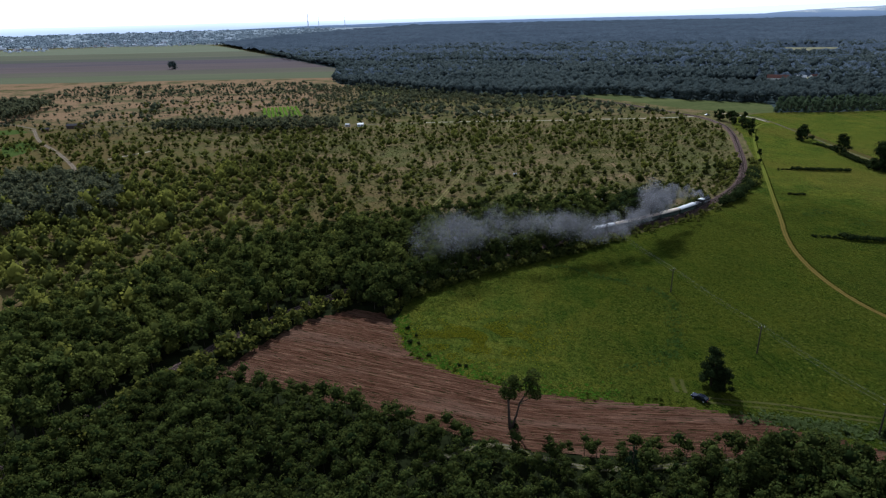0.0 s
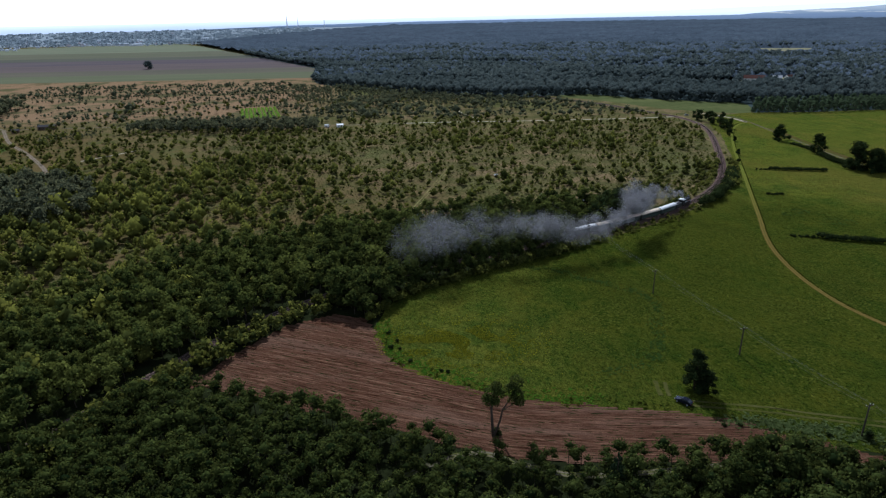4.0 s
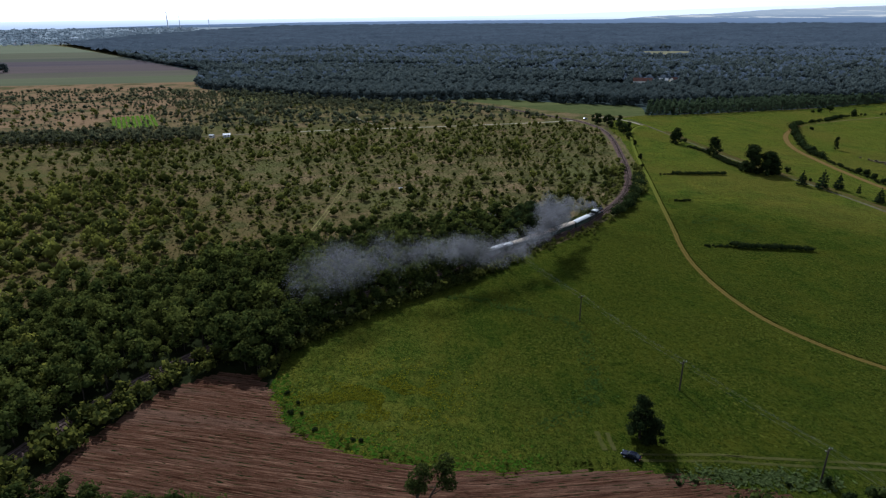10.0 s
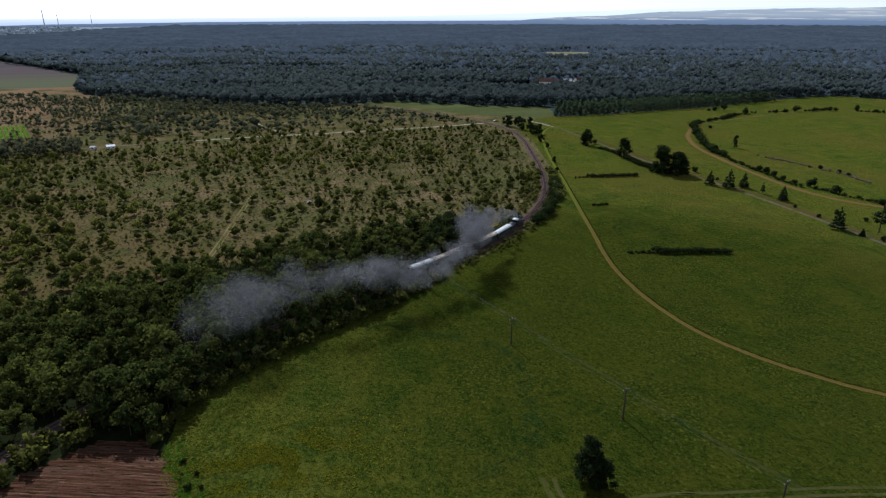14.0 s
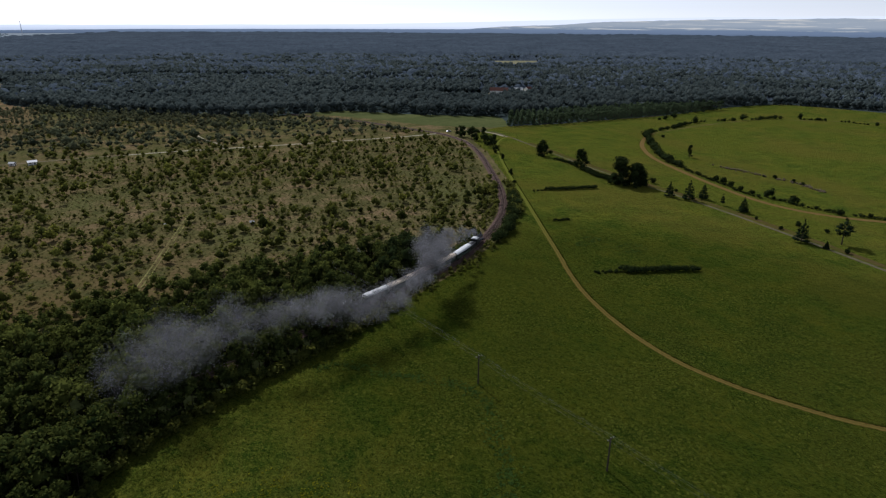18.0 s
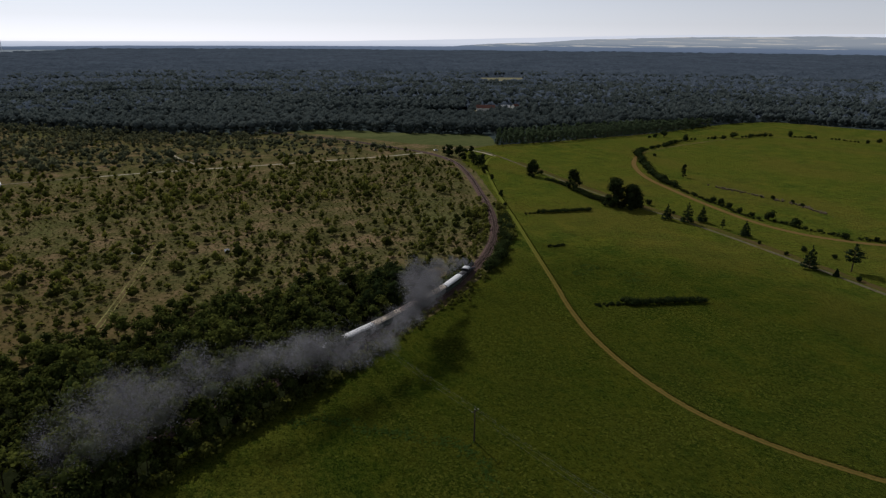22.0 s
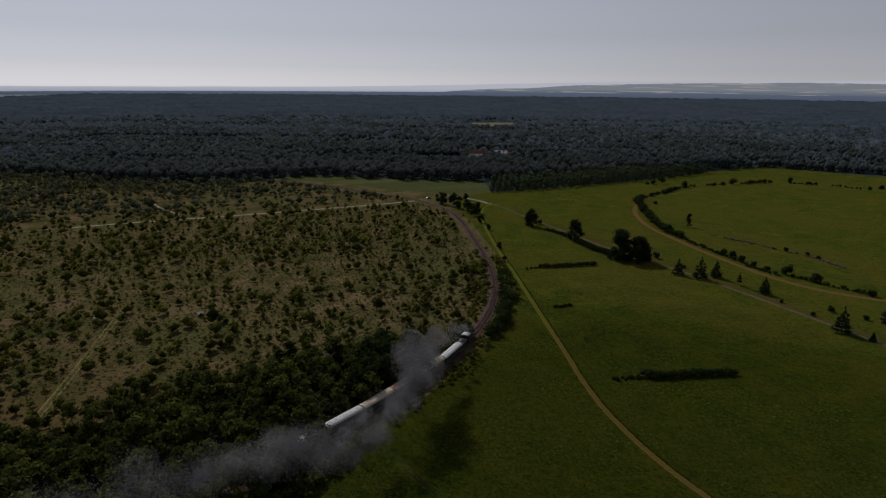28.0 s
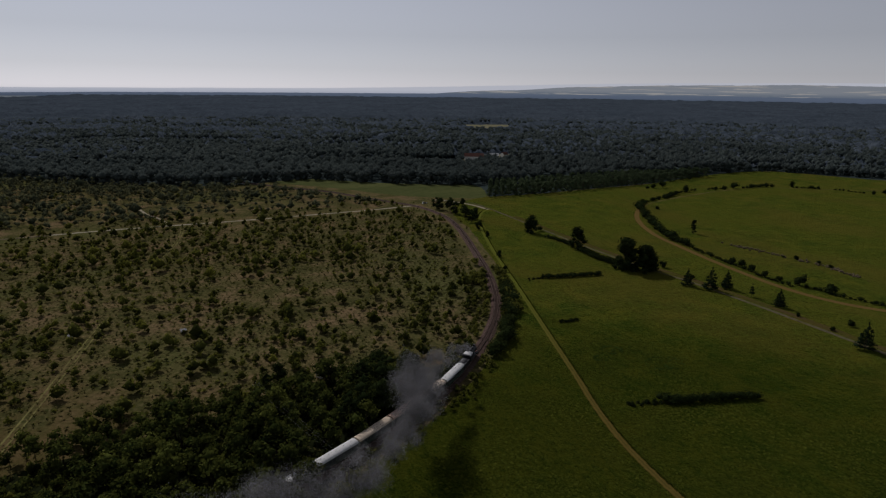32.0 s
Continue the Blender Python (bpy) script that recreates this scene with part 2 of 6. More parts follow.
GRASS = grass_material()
ROUGH_GRASS = crop_material("rough_grass", (0.0459, 0.0572, 0.0195), (0.0945, 0.101, 0.0364))
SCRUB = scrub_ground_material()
SOIL = soil_material()
HAY_PATH = path_material("heath_road", (0.24, 0.21, 0.145), (0.4, 0.355, 0.265), scrub_color, 0.3, 0.25)
GOLD_TRACK = path_material("gold_track", (0.08, 0.058, 0.014), (0.12, 0.086, 0.022), grass_color, 0.35, 0.0, (0.1, 0.112, 0.017))
PALE_TRACK = path_material("pale_track", (0.08, 0.067, 0.045), (0.14, 0.118, 0.082), grass_color, 0.7, 0.5)
LANE_TRACK = path_material("lane_track", (0.12, 0.095, 0.068), (0.2, 0.16, 0.118), scrub_color, 0.4, 0.3)
SAND_TRACK = path_material("sand_track", (0.105, 0.068, 0.022), (0.155, 0.1, 0.035), grass_color, 0.25)
LOOP_GRASS = path_material("loop_grass", (0.085, 0.08, 0.022), (0.13, 0.11, 0.04), grass_color, 0.0, 0.6)
# leaf litter set near black: shade below the crowns is in its colour
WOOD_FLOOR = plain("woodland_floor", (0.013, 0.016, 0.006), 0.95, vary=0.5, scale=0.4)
VERGE = path_material("dry_verge", (0.05, 0.04, 0.014), (0.085, 0.062, 0.024), grass_color, 0.0, 0.55)
STRAW = path_material("worn_straw", (0.04, 0.043, 0.01), (0.066, 0.062, 0.02), grass_color, 0.0, 0.75)
FAINT_TRACK = path_material("faint_track", (0.13, 0.122, 0.04), (0.2, 0.18, 0.068), scrub_color, 0.95, 0.55, None, 0.26)
LEAF_WOOD = leaf_material("woodland_leaves", (0.007, 0.016, 0.006), (0.036, 0.055, 0.015), (0.135, 0.148, 0.03), 0.27, 1.15)
LEAF_SCRUB = leaf_material("scrub_leaves", (0.011, 0.021, 0.008), (0.056, 0.07, 0.02), (0.225, 0.22, 0.036), 0.36)
LEAF_PINE = leaf_material("pine_needles", (0.010, 0.019, 0.009), (0.018, 0.030, 0.013), (0.035, 0.048, 0.019), 0.15)
# bluish tone of these leaves is distance haze put into their colour
LEAF_FAR = leaf_material("hazy_canopy_leaves", (0.049, 0.064, 0.061), (0.078, 0.097, 0.091), (0.118, 0.136, 0.118), 0.38, 0.7)
LEAF_HEDGE = leaf_material("hedge_leaves", (0.009, 0.018, 0.007), (0.026, 0.038, 0.012), (0.06, 0.072, 0.02), 0.2)
LEAF_PLANT = leaf_material("plantation_leaves", (0.0405, 0.0621, 0.0324), (0.0648, 0.0918, 0.0459), (0.108, 0.138, 0.0675), 0.45, 0.6)
# pale blue leaf colour stands for the haze in front of the town
LEAF_TOWN = leaf_material("hazy_town_leaves", (0.139, 0.173, 0.199), (0.158, 0.194, 0.22), (0.188, 0.22, 0.237), 0.5, 0.1)
BARK = plain("bark", (0.06, 0.047, 0.034), 0.9, vary=0.5, scale=2)



# ---- tools ----
def part(name, bm, material, parent=None, label=""):
    """Links a bmesh as one mesh object under a thing or a part."""
    me = bpy.data.meshes.new(name)
    bm.to_mesh(me)
    bm.free()
    return link_mesh(name, me, material, parent, label)


def link_mesh(name, me, material, parent=None, label=""):
    if material:
        me.materials.append(material)
    ob = new(name, me)
    if parent:
        ob.parent = parent
    if label:
        tagged(ob, label)
    return ob


def array_mesh(name, verts, faces, tint=None, uv=None):
    """A mesh from arrays; faces is an array of triangles or quads."""
    me = bpy.data.meshes.new(name)
    verts, faces = np.asarray(verts, np.float32), np.asarray(faces, np.int32)
    k = faces.shape[1]
    me.vertices.add(len(verts))
    me.vertices.foreach_set("co", verts.ravel())
    me.loops.add(faces.size)
    me.loops.foreach_set("vertex_index", faces.ravel())
    me.polygons.add(len(faces))
    me.polygons.foreach_set("loop_start", np.arange(len(faces), dtype=np.int32) * k)
    if tint is not None:
        me.attributes.new("tint", "FLOAT", "POINT").data.foreach_set("value", np.asarray(tint, np.float32))
    if uv is not None:
        me.uv_layers.new(name="UVMap").data.foreach_set("uv", np.asarray(uv, np.float32)[faces.ravel()].ravel())
    me.update(calc_edges=True)
    return me


def spline(points, step):
    """A smooth line (Catmull-Rom) through the points, resampled at even steps."""
    p = np.array(points, float)
    p = np.vstack([2 * p[0] - p[1], p, 2 * p[-1] - p[-2]])
    out = []
    for i in range(1, len(p) - 2):
        t = np.linspace(0, 1, 24, endpoint=False)[:, None]
        a, b, c, d = p[i - 1], p[i], p[i + 1], p[i + 2]
        out.append(0.5 * (2 * b + (c - a) * t + (2 * a - 5 * b + 4 * c - d) * t**2 + (3 * b - a - 3 * c + d) * t**3))
    out = np.vstack(out + [p[-2:-1]])
    s = np.r_[0, np.cumsum(np.linalg.norm(np.diff(out, axis=0), axis=1))]
    q = np.linspace(0, s[-1], max(2, int(round(s[-1] / step)) + 1))
    return np.stack([np.interp(q, s, out[:, k]) for k in range(out.shape[1])], 1)


def normals_2d(line):
    d = np.gradient(line[:, :2], axis=0)
    d /= np.linalg.norm(d, axis=1, keepdims=True)
    return np.stack([-d[:, 1], d[:, 0]], 1)


def strip(name, line, profile, material, wobble=0.0):
    """A ribbon along a line; profile: (offset to the left, height) rows across it."""
    n, k = normals_2d(line), len(profile)
    off = np.array([a for a, _ in profile])[None, :] + wobble * rng.normal(size=(len(line), k))
    xy = line[:, None, :2] + n[:, None, :] * off[..., None]
    z = np.broadcast_to(np.array([b for _, b in profile]), (len(line), k)) + far_height(xy.reshape(-1, 2)).reshape(len(line), k)
    verts = np.concatenate([xy, z[..., None]], 2).reshape(-1, 3)
    i, j = np.meshgrid(np.arange(len(line) - 1), np.arange(k - 1), indexing="ij")
    a = (i * k + j).ravel()
    faces = np.stack([a + 1, a, a + k, a + k + 1], 1)
    s = np.r_[0, np.cumsum(np.linalg.norm(np.diff(line[:, :2], axis=0), axis=1))]
    w = (off - off.min()) / (off.max() - off.min())
    uv = np.stack([np.broadcast_to(s[:, None], w.shape), w], 2).reshape(-1, 2)
    return link_mesh(name, array_mesh(name, verts, faces, uv=uv), material)


def inside(xy, poly):
    """Which points lie in a polygon."""
    x, y = xy[:, 0], xy[:, 1]
    res = np.zeros(len(xy), bool)
    p = np.array(poly, float)
    for (x0, y0), (x1, y1) in zip(p, np.roll(p, -1, 0)):
        cross = (y0 > y) != (y1 > y)
        res ^= cross & (x < (x1 - x0) * (y - y0) / ((y1 - y0) or 1e-9) + x0)
    return res


def distance(xy, line):
    """The distance of points from a line of points."""
    return np.concatenate([np.sqrt(((a[:, None] - line[None, :, :2]) ** 2).sum(2)).min(1) for a in np.array_split(xy, max(1, len(xy) // 2000))])


EYE_Z, FLAT_TO, RIM = 95.7, 3000.0, 4850.0


def far_height(xy):
    """The land is flat; past three kilometres it is raised to fit the horizon seen from EYE_Z."""
    d = np.linalg.norm(xy, axis=-1)
    over = np.clip(d - FLAT_TO, 0, None)
    return EYE_Z * (1 - d / (d + (over / (RIM - FLAT_TO)) ** 2 * 1280))


def sheet(name, poly, material, z, step=12.0, ragged=0.0):
    """A flat patch of ground with a slightly ragged outline."""
    p = spline(list(poly) + [poly[0]], step)[:-1]
    p = p + ragged * rng.normal(size=p.shape)
    bm = bmesh.new()
    bm.faces.new([bm.verts.new((x, y, z + float(far_height(np.array([x, y]))))) for x, y in p])
    bmesh.ops.triangulate(bm, faces=bm.faces)
    for f in bm.faces:
        if f.normal.z < 0:
            f.normal_flip()
    return part(name, bm, material)


# Foliage: leaves as small bent quads round the surface of lumpy clumps, over a core tinted darker for inner shade.
CORE = np.array([(1, 0, 0), (-1, 0, 0), (0, 1, 0), (0, -1, 0), (0, 0, 1), (0, 0, -0.8)]) * 0.8
CORE_F = np.array([(0, 2, 4), (2, 1, 4), (1, 3, 4), (3, 0, 4), (2, 0, 5), (1, 2, 5), (3, 1, 5), (0, 3, 5)])


def foliage(name, centres, radii, count, size, tint, material, low=-0.55, droop=0.0, core=True, parent=None, full=1.0):
    """centres, radii (m, 3); count: leaves to a clump; size (m,): a leaf's width; tint (m,): the shade of its plant."""
    m = len(centres)
    d = rng.normal(size=(m, count, 3))
    d[..., 2] = np.where(d[..., 2] < low, -d[..., 2], d[..., 2])
    d /= np.linalg.norm(d, axis=2, keepdims=True)
    reach = rng.uniform(0.72, 1.08, (m, count, 1))
    at = centres[:, None] + d * reach * radii[:, None]
    n = d + 0.75 * rng.normal(size=d.shape) + (0, 0, droop)
    n /= np.linalg.norm(n, axis=2, keepdims=True)
    u = np.cross(n, rng.normal(size=d.shape))
    u /= np.linalg.norm(u, axis=2, keepdims=True) + 1e-9
    v = np.cross(n, u)
    s = size[:, None, None] * rng.uniform(0.6, 1.3, (m, count, 1))
    corner = [u * s * 0.6, v * s * 0.42 - n * s * 0.12, -u * s * 0.55, -v * s * 0.45 + n * s * 0.1]
    verts = np.stack([at + c for c in corner], 2).reshape(-1, 3)
    q = np.arange(len(verts)).reshape(-1, 4)
    faces = np.concatenate([q[:, [0, 1, 2]], q[:, [0, 2, 3]]])
    shade = np.repeat(np.clip(tint[:, None] + 0.12 * rng.normal(size=(m, count)), 0, 1).ravel(), 4)
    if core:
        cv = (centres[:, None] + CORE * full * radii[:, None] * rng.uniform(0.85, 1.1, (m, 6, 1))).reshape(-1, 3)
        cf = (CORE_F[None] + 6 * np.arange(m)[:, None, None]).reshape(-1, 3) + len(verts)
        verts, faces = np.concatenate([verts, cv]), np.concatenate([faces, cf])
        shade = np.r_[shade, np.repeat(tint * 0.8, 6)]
    return link_mesh(name, array_mesh(name, verts, faces, tint=shade), material, parent)


def trunks(name, base, height, radius, material, parent=None):
    """Tapered stems, one to each base point, a little crooked."""
    m, k = len(base), 5
    a = np.arange(k) * 2 * np.pi / k
    ring = np.stack([np.cos(a), np.sin(a)], 1)
    rows = []
    lean = rng.normal(size=(m, 2)) * 0.05
    for f, r in ((0, 1.25), (0.12, 0.9), (0.6, 0.65), (1.0, 0.3)):
        c = base[:, :2] + lean * height[:, None] * f**1.5
        xy = c[:, None] + ring * (radius * r)[:, None, None]
        z = np.broadcast_to((base[:, 2] - 0.2 + (height + 0.2) * f)[:, None, None], (m, k, 1))
        rows.append(np.concatenate([xy, z], 2))
    verts = np.stack(rows, 1).reshape(-1, 3)
    faces = []
    for i in range(3):
        for j in range(k):
            faces.append((i * k + j, i * k + (j + 1) % k, (i + 1) * k + (j + 1) % k, (i + 1) * k + j))
    faces = (np.array(faces)[None] + (4 * k * np.arange(m))[:, None, None]).reshape(-1, 4)
    return link_mesh(name, array_mesh(name, verts, faces), material, parent)


def crowns(at, height, spread, clumps):
    """Centres and radii of the clumps of broad crowns: at (m, 2), height and spread (m,)."""
    m = len(at)
    ang = rng.uniform(0, 2 * np.pi, (m, clumps))
    out = np.sqrt(rng.uniform(0, 1, (m, clumps))) * 0.62
    up = rng.uniform(0.0, 1.0, (m, clumps))
    out[:, 0], up[:, 0] = 0.05, 1.0
    c = np.empty((m, clumps, 3))
    c[..., 0] = at[:, :1] + np.cos(ang) * out * spread[:, None]
    c[..., 1] = at[:, 1:2] + np.sin(ang) * out * spread[:, None]
    top = 0.82 - 0.22 * out - 0.38 * (1 - up)
    c[..., 2] = height[:, None] * top
    r = spread[:, None, None] * rng.uniform(0.38, 0.6, (m, clumps, 1)) * np.array([1, 1, 0.85])
    c[..., 2] = np.minimum(c[..., 2], height[:, None] - r[..., 2] * 0.9)
    return c.reshape(-1, 3), r.reshape(-1, 3)


def bush_clumps(at, height, spread, clumps):
    """Compact bushes: clumps close together, down to the ground."""
    m = len(at)
    ang, out = rng.uniform(0, 2 * np.pi, (m, clumps)), rng.uniform(0.15, 0.5, (m, clumps))
    out[:, 0] = 0
    c = np.empty((m, clumps, 3))
    c[..., 0] = at[:, :1] + np.cos(ang) * out * spread[:, None]
    c[..., 1] = at[:, 1:2] + np.sin(ang) * out * spread[:, None]
    up = rng.uniform(0.28, 0.45, (m, clumps))
    up[:, 0] = 0.52
    c[..., 2] = height[:, None] * up
    r = np.stack([spread[:, None] * rng.uniform(0.5, 0.7, (m, clumps))] * 2 + [height[:, None] * np.where(np.arange(clumps) == 0, 0.5, 0.36)], 2)
    return c.reshape(-1, 3), r.reshape(-1, 3)


def scatter(box, spacing):
    """Points on a jittered grid over a box (x0, y0, x1, y1)."""
    x, y = np.meshgrid(np.arange(box[0], box[2], spacing), np.arange(box[1], box[3], spacing))
    p = np.stack([x.ravel(), y.ravel()], 1)
    return p + rng.uniform(-0.5, 0.5, p.shape) * spacing



# ---- the land ----
RAIL = spline([(-125, 62), (-110, 95), (-97, 127), (-81, 155), (-63, 183), (-39, 208), (-8, 229), (28, 246), (61, 262), (80, 271), (100, 282),
               (121, 295), (141, 313), (159, 332), (177, 357), (196, 395), (215, 443), (235, 498), (246, 542), (245, 582), (232, 615),
               (218, 645), (198, 690), (165, 735), (120, 800)], 1.0)
BROWN_TOP = [(-68, 154), (-59, 171), (-46, 189), (-32, 195.5), (-19, 192), (-14, 177), (-11, 165), (0, 155), (13, 147), (24, 142),
             (43, 138), (64, 134), (76, 130), (85, 124), (97, 118)]
BROWN_LOW = [(112, 111), (89, 114), (66, 114), (40, 115), (21, 118), (5, 124), (-13, 132), (-29, 139), (-48, 147)]
MEADOW_EDGE = [(-16, 188), (-10, 208), (9, 225), (32, 238), (48, 245), (60, 254), (82, 264), (111, 281), (139, 303), (164, 327),
               (184, 355), (203, 392), (222, 441), (242, 497), (255, 545), (275, 580), (318, 604), (383, 599), (456, 603), (520, 606), (647, 632),
               (739, 622), (790, 518), (900, 380), (1100, 200), (900, -100), (400, -150), (160, 60), (110, 110), (97, 116), (85, 122), (76, 128), (64, 132), (43, 136), (24, 140), (13, 145), (0, 153), (-12, 163), (-17, 177)]
DIRT_TRACK = [(230, 95), (190, 122), (165, 145), (153, 162), (146, 177), (142, 193), (142, 214), (146, 238), (153, 260), (163, 284), (180, 326),
              (200, 375), (222, 430), (245, 483), (262, 517), (278, 541), (294, 556)]
TREE_ROAD = [(262, 60), (270, 140), (276, 214), (279, 245), (281, 270), (283, 300), (284, 340), (282, 378), (283, 420), (287, 470), (291, 520), (294, 560),
             (293, 585), (284, 596)]
HEATH_PATH = [(246, 592), (202, 588), (151, 588), (104, 588), (60, 590), (20, 592), (-14, 591)]
HEATH_FORK = [(55.5, 588.6), (54, 607), (50, 623), (44, 640), (38.6, 670)]
HEATH_TRACK = [(-6, 312), (-1, 330), (6, 358), (16, 397), (19, 408)]
HEATH_TRACK_END = [(45, 498), (49, 510), (58, 545), (63, 572)]
LOOP_TRACK = [(425, 516), (412, 508), (377, 475), (350, 433), (336, 392), (325, 350),
              (319, 315), (321, 291), (330, 272), (345, 255), (370, 235), (410, 215)]
LOOP_FAR = [(425, 516), (450, 524), (500, 535), (560, 543), (608, 541), (650, 512), (720, 470)]
WEST_LANE = [(-470, 660), (-400, 612), (-386, 595), (-348, 540), (-303, 488), (-262, 436), (-240, 400)]
SOUTH_LANE = [(-10, 112), (9, 121), (22, 116), (34, 112), (58, 113), (80, 115), (99, 111), (125, 108), (170, 100)]


def land():
    az = np.linspace(0, 2 * np.pi, 145)[:-1]
    r = np.r_[np.linspace(2, 1000, 30), np.geomspace(1080, RIM, 40)]
    xy = np.stack([np.outer(r, np.sin(az)), np.outer(r, np.cos(az))], 2)
    verts = np.concatenate([xy.reshape(-1, 2), far_height(xy.reshape(-1, 2))[:, None]], 1)
    verts = np.vstack([verts, (0, 0, 0)])
    k = len(az)
    i, j = np.meshgrid(np.arange(len(r) - 1), np.arange(k), indexing="ij")
    a, b = (i * k + j).ravel(), (i * k + (j + 1) % k).ravel()
    quads = np.stack([a, a + k, b + k, b], 1)
    tris = np.concatenate([quads[:, [0, 2, 1]], quads[:, [0, 3, 2]], np.stack([np.arange(k), np.roll(np.arange(k), -1), np.full(k, len(verts) - 1)], 1)[:, [0, 2, 1]]])
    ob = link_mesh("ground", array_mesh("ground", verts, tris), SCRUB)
    me = ob.data
    if me.polygons[0].normal.z < 0:
        me.flip_normals()
    return tagged(ob, "dry olive grassland with sandy patches reaching the horizon", "ground", kind="structure")


land()
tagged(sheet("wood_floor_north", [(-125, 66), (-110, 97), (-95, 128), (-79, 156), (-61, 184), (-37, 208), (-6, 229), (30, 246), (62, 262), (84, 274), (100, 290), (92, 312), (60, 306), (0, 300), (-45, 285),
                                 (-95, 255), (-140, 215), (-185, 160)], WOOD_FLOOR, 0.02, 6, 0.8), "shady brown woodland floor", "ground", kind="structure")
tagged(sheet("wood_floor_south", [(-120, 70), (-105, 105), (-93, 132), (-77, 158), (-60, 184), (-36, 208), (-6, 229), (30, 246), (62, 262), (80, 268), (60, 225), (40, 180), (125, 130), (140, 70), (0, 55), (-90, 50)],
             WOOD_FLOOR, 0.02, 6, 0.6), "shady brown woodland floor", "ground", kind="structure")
# floor colour follows the canopy, with the same haze-blue painted in
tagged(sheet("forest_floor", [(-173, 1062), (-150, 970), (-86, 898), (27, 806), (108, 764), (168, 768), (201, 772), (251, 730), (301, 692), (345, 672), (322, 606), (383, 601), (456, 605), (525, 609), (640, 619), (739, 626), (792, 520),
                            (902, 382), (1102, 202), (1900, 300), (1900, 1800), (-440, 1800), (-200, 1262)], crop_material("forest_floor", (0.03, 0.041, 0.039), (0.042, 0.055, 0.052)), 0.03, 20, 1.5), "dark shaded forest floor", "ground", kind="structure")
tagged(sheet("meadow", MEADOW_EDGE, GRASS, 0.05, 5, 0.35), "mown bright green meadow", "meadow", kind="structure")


def ploughed():
    """The ploughed strip, its furrows running along it."""
    low = spline([(150, 107), (112, 109.5), (66, 113), (21, 118.5), (-13, 131), (-48, 146), (-78, 158)], 1.3)
    outline = BROWN_TOP + [(112, 110)] + BROWN_LOW[1:]
    n = normals_2d(low)
    for _ in range(40):
        n[1:-1] = (n[:-2] + n[1:-1] + n[2:]) / 3
    n *= np.sign(n[:, 1:2])
    v = np.arange(-5, 66, 0.32)
    xy = low[:, None] + n[:, None] * v[None, :, None]
    rough = rng.normal(size=xy.shape[:2])
    z = 0.10 + 0.07 * np.sin(v * 2 * np.pi / 0.96)[None] + 0.05 * rough
    k = len(v)
    flat = xy.reshape(-1, 2)
    jag = flat + 0.7 * np.stack([patchy(flat, 0.35, 3), patchy(flat, 0.35, 9)], 1)
    ok = inside(jag, outline).reshape(len(low), k)
    i, j = np.nonzero(ok[:-1, :-1] & ok[1:, :-1] & ok[:-1, 1:] & ok[1:, 1:])
    a = i * k + j
    uv = np.stack([np.broadcast_to(np.arange(len(low))[:, None] * 1.3, xy.shape[:2]), np.broadcast_to(v[None], xy.shape[:2])], 2).reshape(-1, 2)
    me = array_mesh("ploughed_field", np.c_[flat, z.ravel()], np.stack([a, a + k, a + k + 1, a + 1], 1), uv=uv)
    if me.polygons[5].normal.z < 0:
        me.flip_normals()
    return tagged(link_mesh("ploughed_field", me, SOIL), "reddish brown ploughed field with furrows", "field", kind="structure")


def patchy(p, scale, seed):
    return np.sin(p[:, 0] * scale * 2.1 + seed) * np.sin(p[:, 1] * scale * 2.7 + seed * 2) + 0.5 * np.sin(p[:, 0] * scale * 5.3 - p[:, 1] * scale * 4.1 + seed)


